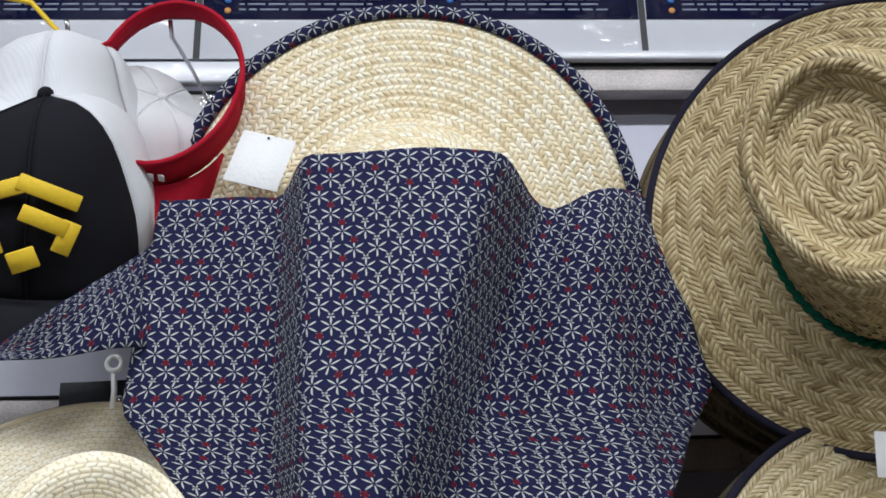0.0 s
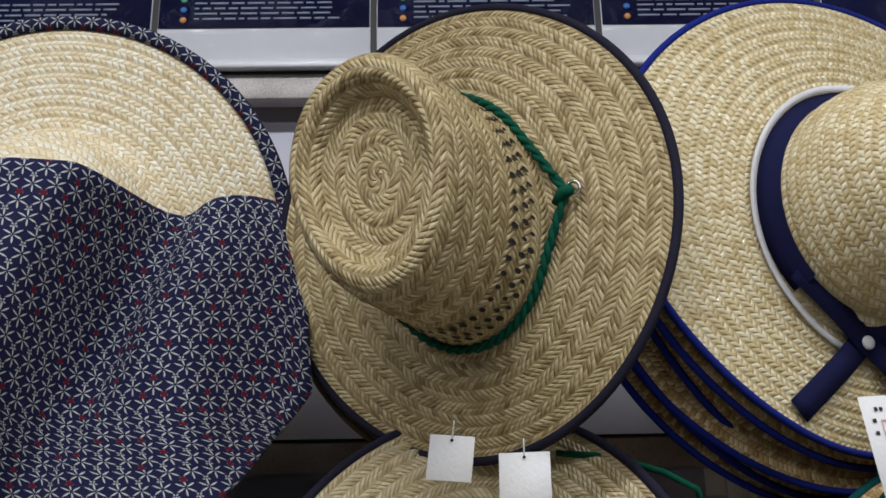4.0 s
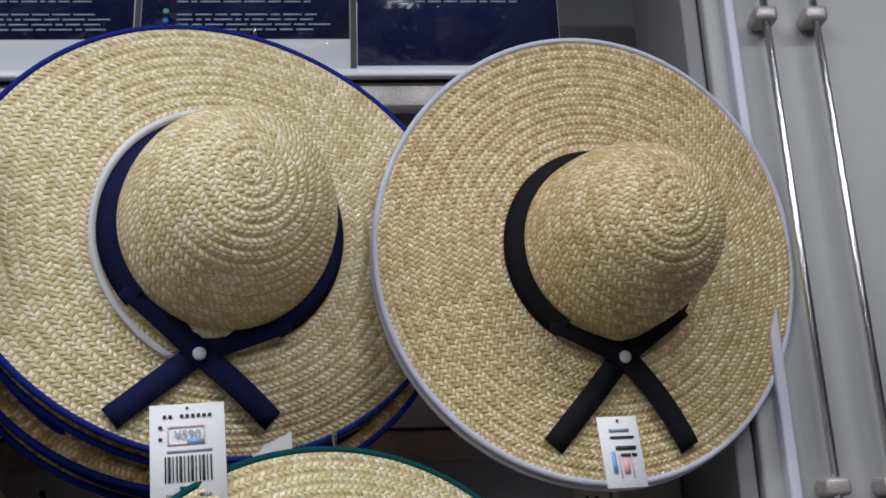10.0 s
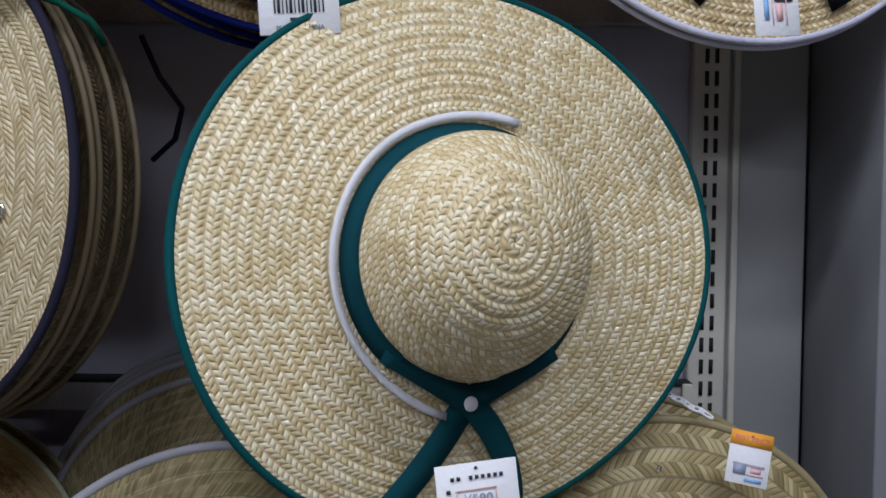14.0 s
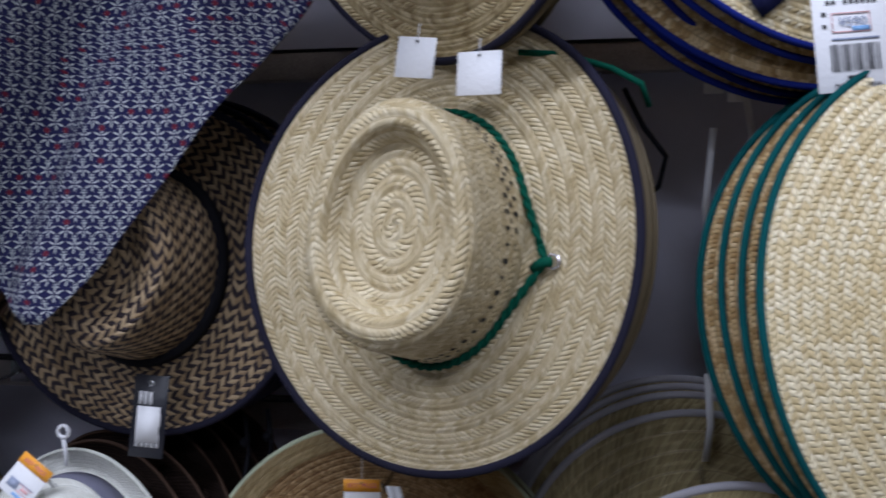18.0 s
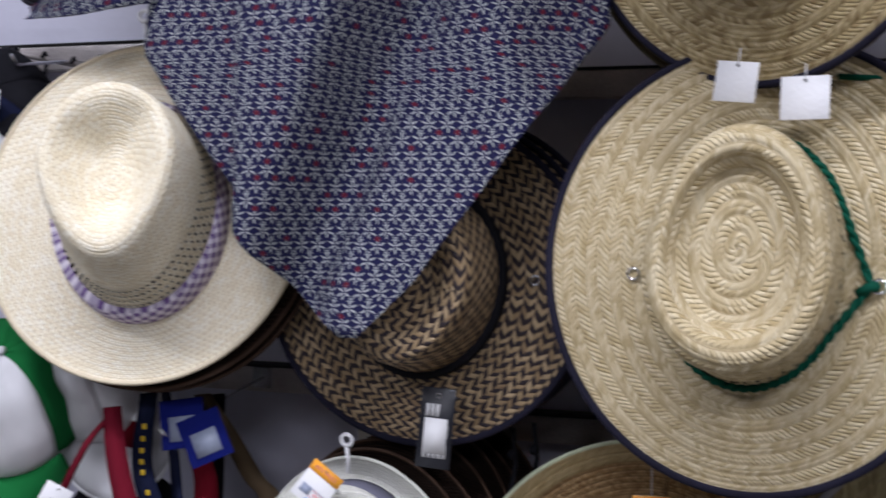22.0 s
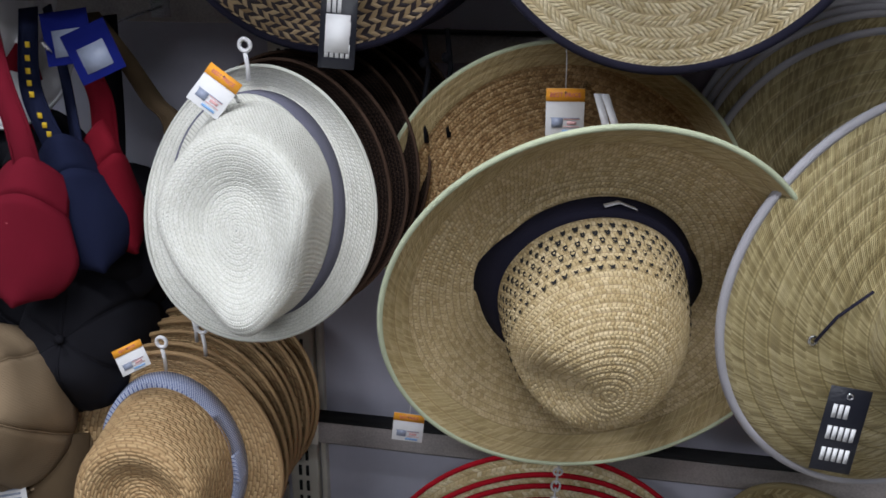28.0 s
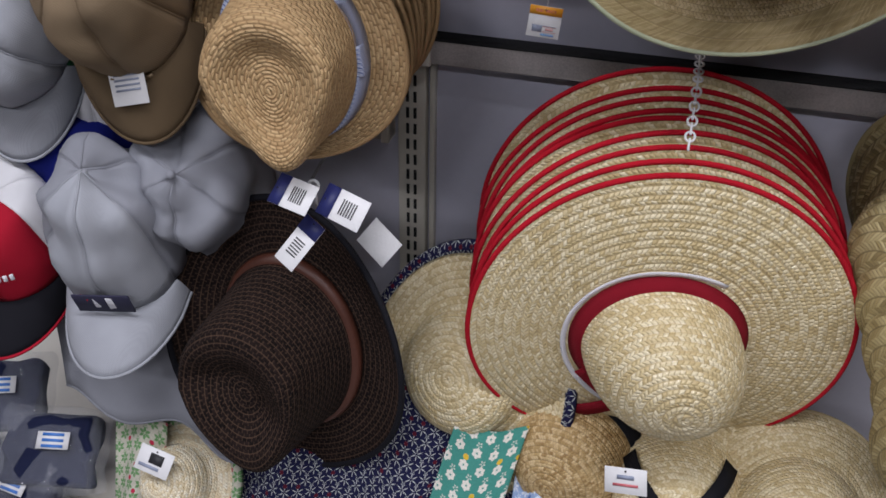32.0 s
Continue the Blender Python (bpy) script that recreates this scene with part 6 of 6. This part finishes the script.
# barcode tags over the western hat
for (x, y, z, yw, dn, sp, w, h) in ((0.126, 0.72, 0.600, -10, -40, -24, 0.03, 0.062), (0.181, 0.72, 0.656, -5, -40, 76, 0.036, 0.055), (0.123, 0.72, 0.663, -5, -50, 80, 0.036, 0.05)):
    t = card("price_tag", hang(x, y, z, yw, dn, sp), w, h, M_PAPER, "white price tag with navy header and bar code", head=(M_NAVYINK, 0.3), bars=[(0.0, 0.04 - 0.06 * k, 0.5, 0.025, M_INK) for k in range(6)])
card("price_tag", hang(-0.075, 0.74, 0.765, 6, -18, 12), 0.042, 0.056, M_PAPER, "white tag with small print on the khaki cap", bars=[(0, 0.3 - 0.1 * k, 0.7, 0.04, M_PALE) for k in range(6)])
card("price_tag", hang(-0.07, 0.78, 0.635, 10, -30, 24), 0.055, 0.04, M_PAPER, "white bar code tag on black thread", head=(M_BLACKCARD, 0.35), bars=[(0.2 + 0.03 * k, -0.1, 0.015, 0.4, M_INK) for k in range(6)])
card("price_tag", hang(-0.20, 0.78, 0.575, 10, -40, -20), 0.045, 0.03, M_PAPER, "small white bar code tag", bars=[(-0.2 + 0.06 * k, 0, 0.03, 0.5, M_INK) for k in range(7)])
card("price_tag", hang(-0.121, 0.775, 1.185, 20, -10, -28), 0.032, 0.036, M_PAPER, "white sticker tag on the red visor", bars=[(0, 0, 0.2, 0.12, M_INK)])
card("price_tag", hang(-0.085, 0.87, 1.285, 15, -10, -10), 0.05, 0.05, M_PAPER, "white paper tag above the visors", hole=False)
for x, z, sp in ((0.016, 1.272, 8), (0.044, 1.258, 24)):
    card("price_tag", hang(x, 0.82, z, 12, -10, sp), 0.05, 0.055, K_BLUE, "glossy blue card tag with a pale label", bars=[(0, -0.1, 0.6, 0.5, M_PALE)], hole=False)
card("price_tag", hang(-0.245, 0.80, 1.635, 18, -30, 8), 0.06, 0.03, M_PAPER, "white bar code label on a cap", bars=[(-0.3 + 0.06 * k, -0.1, 0.03, 0.5, M_INK) for k in range(10)], hole=False)

for x, z, y1 in ((0.632, 1.672, 0.79), (0.99, 2.125, 0.86), (1.37, 2.125, 0.90), (0.60, 1.672, 0.85), (1.08, 1.672, 0.82), (0.21, 1.242, 0.79), (0.10, 1.715, 0.80), (-0.02, 1.72, 0.84), (0.545, 1.242, 0.84), (0.86, 1.242, 0.84), (0.12, 0.845, 0.83), (0.535, 0.708, 0.86), (0.06, 0.585, 0.86), (-0.24, 1.715, 0.86), (-0.20, 1.285, 0.86), (0.0, 1.285, 0.80), (-0.10, 0.845, 0.80), (-0.14, 0.585, 0.80), (0.0, 2.09, 0.84), (-0.1, 2.09, 0.84), (0.28, 1.672, 0.85), (1.27, 1.242, 0.84)):
    wire_hook(x, z, 1.055, y1, 0.028)


def ring_hanger(x, y, z, label="white plastic ring hanger"):
    e = empty("ring_hanger", pose(x, y, z), label, "hanger")
    part("ring", tube_bm([(math.cos(a) * 0.006, 0, math.sin(a) * 0.006) for a in np.linspace(0, 6.283, 18, endpoint=False)], 0.0022, 7, True), M_PLASTIC, e)
    part("tail", tube_bm([(0, 0, -0.008), (0.001, 0.002, -0.022), (0, 0.004, -0.036)], 0.0024, 6), M_PLASTIC, e)


for p in ((-0.012, 0.79, 1.722), (0.217, 0.81, 1.27), (0.095, 0.81, 0.94), (0.13, 0.84, 0.948), (0.11, 0.86, 0.955), (0.092, 0.85, 0.60)):
    ring_hanger(*p)

# plastic chains over the red stack and the reed hats
def chain(pts, label):
    e = empty("plastic_chain", pose(0, 0, 0), label, "chain")
    for k in range(len(pts) - 1):
        a, b = Vector(pts[k]), Vector(pts[k + 1])
        n = max(1, int((b - a).length / 0.011))
        for i in range(n):
            c = a.lerp(b, (i + 0.5) / n)
            s = Vector((1, 0, 0)) if i % 2 else Vector((0, 1, 0.3)).normalized()
            d = (b - a).normalized()
            part("chain_link", tube_bm([c + d * math.cos(t) * 0.0075 + s * math.sin(t) * 0.005 for t in np.linspace(0, 6.283, 12, endpoint=False)], 0.0014, 5, True), M_PLASTIC, e)


chain([(0.531, 0.99, 0.775), (0.533, 0.90, 0.775), (0.534, 0.80, 0.742)], "clear plastic chain of links over the red stack")
chain([(1.27, 0.90, 1.29), (1.315, 0.84, 1.272)], "white plastic chain of links on a hook")

# loose white loops and cords between the rows
for k, (p, q, r) in enumerate((((0.565, 0.80, 1.235), (0.577, 0.79, 1.20), (0.585, 0.80, 1.165)), ((0.572, 0.80, 1.235), (0.586, 0.79, 1.20), (0.588, 0.80, 1.165)), ((0.898, 0.93, 1.62), (0.905, 0.92, 1.57), (0.90, 0.93, 1.52)), ((0.87, 0.95, 1.58), (0.862, 0.94, 1.50), (0.868, 0.95, 1.45)), ((0.865, 0.93, 1.33), (0.868, 0.92, 1.28), (0.864, 0.93, 1.24)))):
    e = empty("plastic_strip", pose(0, 0, 0), "white plastic strip hanging from a hat", "strip")
    part("strip", strip_bm([p, q, r], 0.007, (1, 0.2, 0)), M_PLASTIC, e)
for k in range(7):
    e = empty("plastic_clip", pose(0.87 + 0.024 * k, 0.95 + 0.01 * (k % 3), 1.628 - 0.008 * (k % 2)), "small white tag end behind the blue hats", "tag end", "tag ends behind the hats")
    part("card", box_bm(0.02, 0.001, 0.026, (0, 0, 0), 0.0003, 1), M_PAPER, e)
for (x, y, z) in ((0.378, 0.90, 1.245), (0.40, 0.91, 1.25)):
    e = empty("chin_cord", pose(x, y, z), "black plaited chin cord with a bead", "cord")
    part("cord", tube_bm([(0, 0, 0.03), (0.004, 0, -0.01), (-0.003, 0, -0.05), (0.002, 0, -0.085)], 0.0028, 6), K_BLACK, e)
    bm = bmesh.new()
    bmesh.ops.create_uvsphere(bm, u_segments=10, v_segments=6, radius=0.006)
    part("bead", bm, K_BLACK, e)
e = empty("chin_cord", pose(0, 0, 0), "black cord loop hanging from the palm hats", "cord")
part("cord", tube_bm([(0.78, 0.93, 1.62), (0.80, 0.92, 1.58), (0.822, 0.92, 1.55), (0.815, 0.92, 1.52), (0.79, 0.93, 1.50)], 0.003, 6), K_BLACK, e)

# rack bar with small black hangers
rb = empty("rack_bar", pose(0, 0, 0), "dark rack bar with small black plastic hangers", "rack")
part("bar", tube_bm([(-0.62, 0.93, 1.775), (-0.22, 0.97, 1.70)], 0.004, 8), M_RAIL, rb)
for k in range(8):
    t = k / 7
    x, y, z = -0.52 + 0.29 * t, 0.94 + 0.028 * t, 1.757 - 0.054 * t
    hg = part("hanger", tube_bm([(x, y - 0.006, z), (x, y, z + 0.007), (x + 0.001, y + 0.006, z), (x, y, z - 0.02), (x - 0.006, y - 0.004, z - 0.045)], 0.0028, 6), K_BLACK, rb)
for k, (x, z, w) in enumerate(((-0.06, 1.715, 0.10), (0.01, 1.72, 0.05), (-0.38, 1.80, 0.06))):
    e = empty("black_box_tag", pose(x, 0.95, z, 4, 0, -8), "black card box hanging on a hook", "card")
    part("card", box_bm(w, 0.004, 0.05, bevel=0.001), M_BLACKCARD, e)
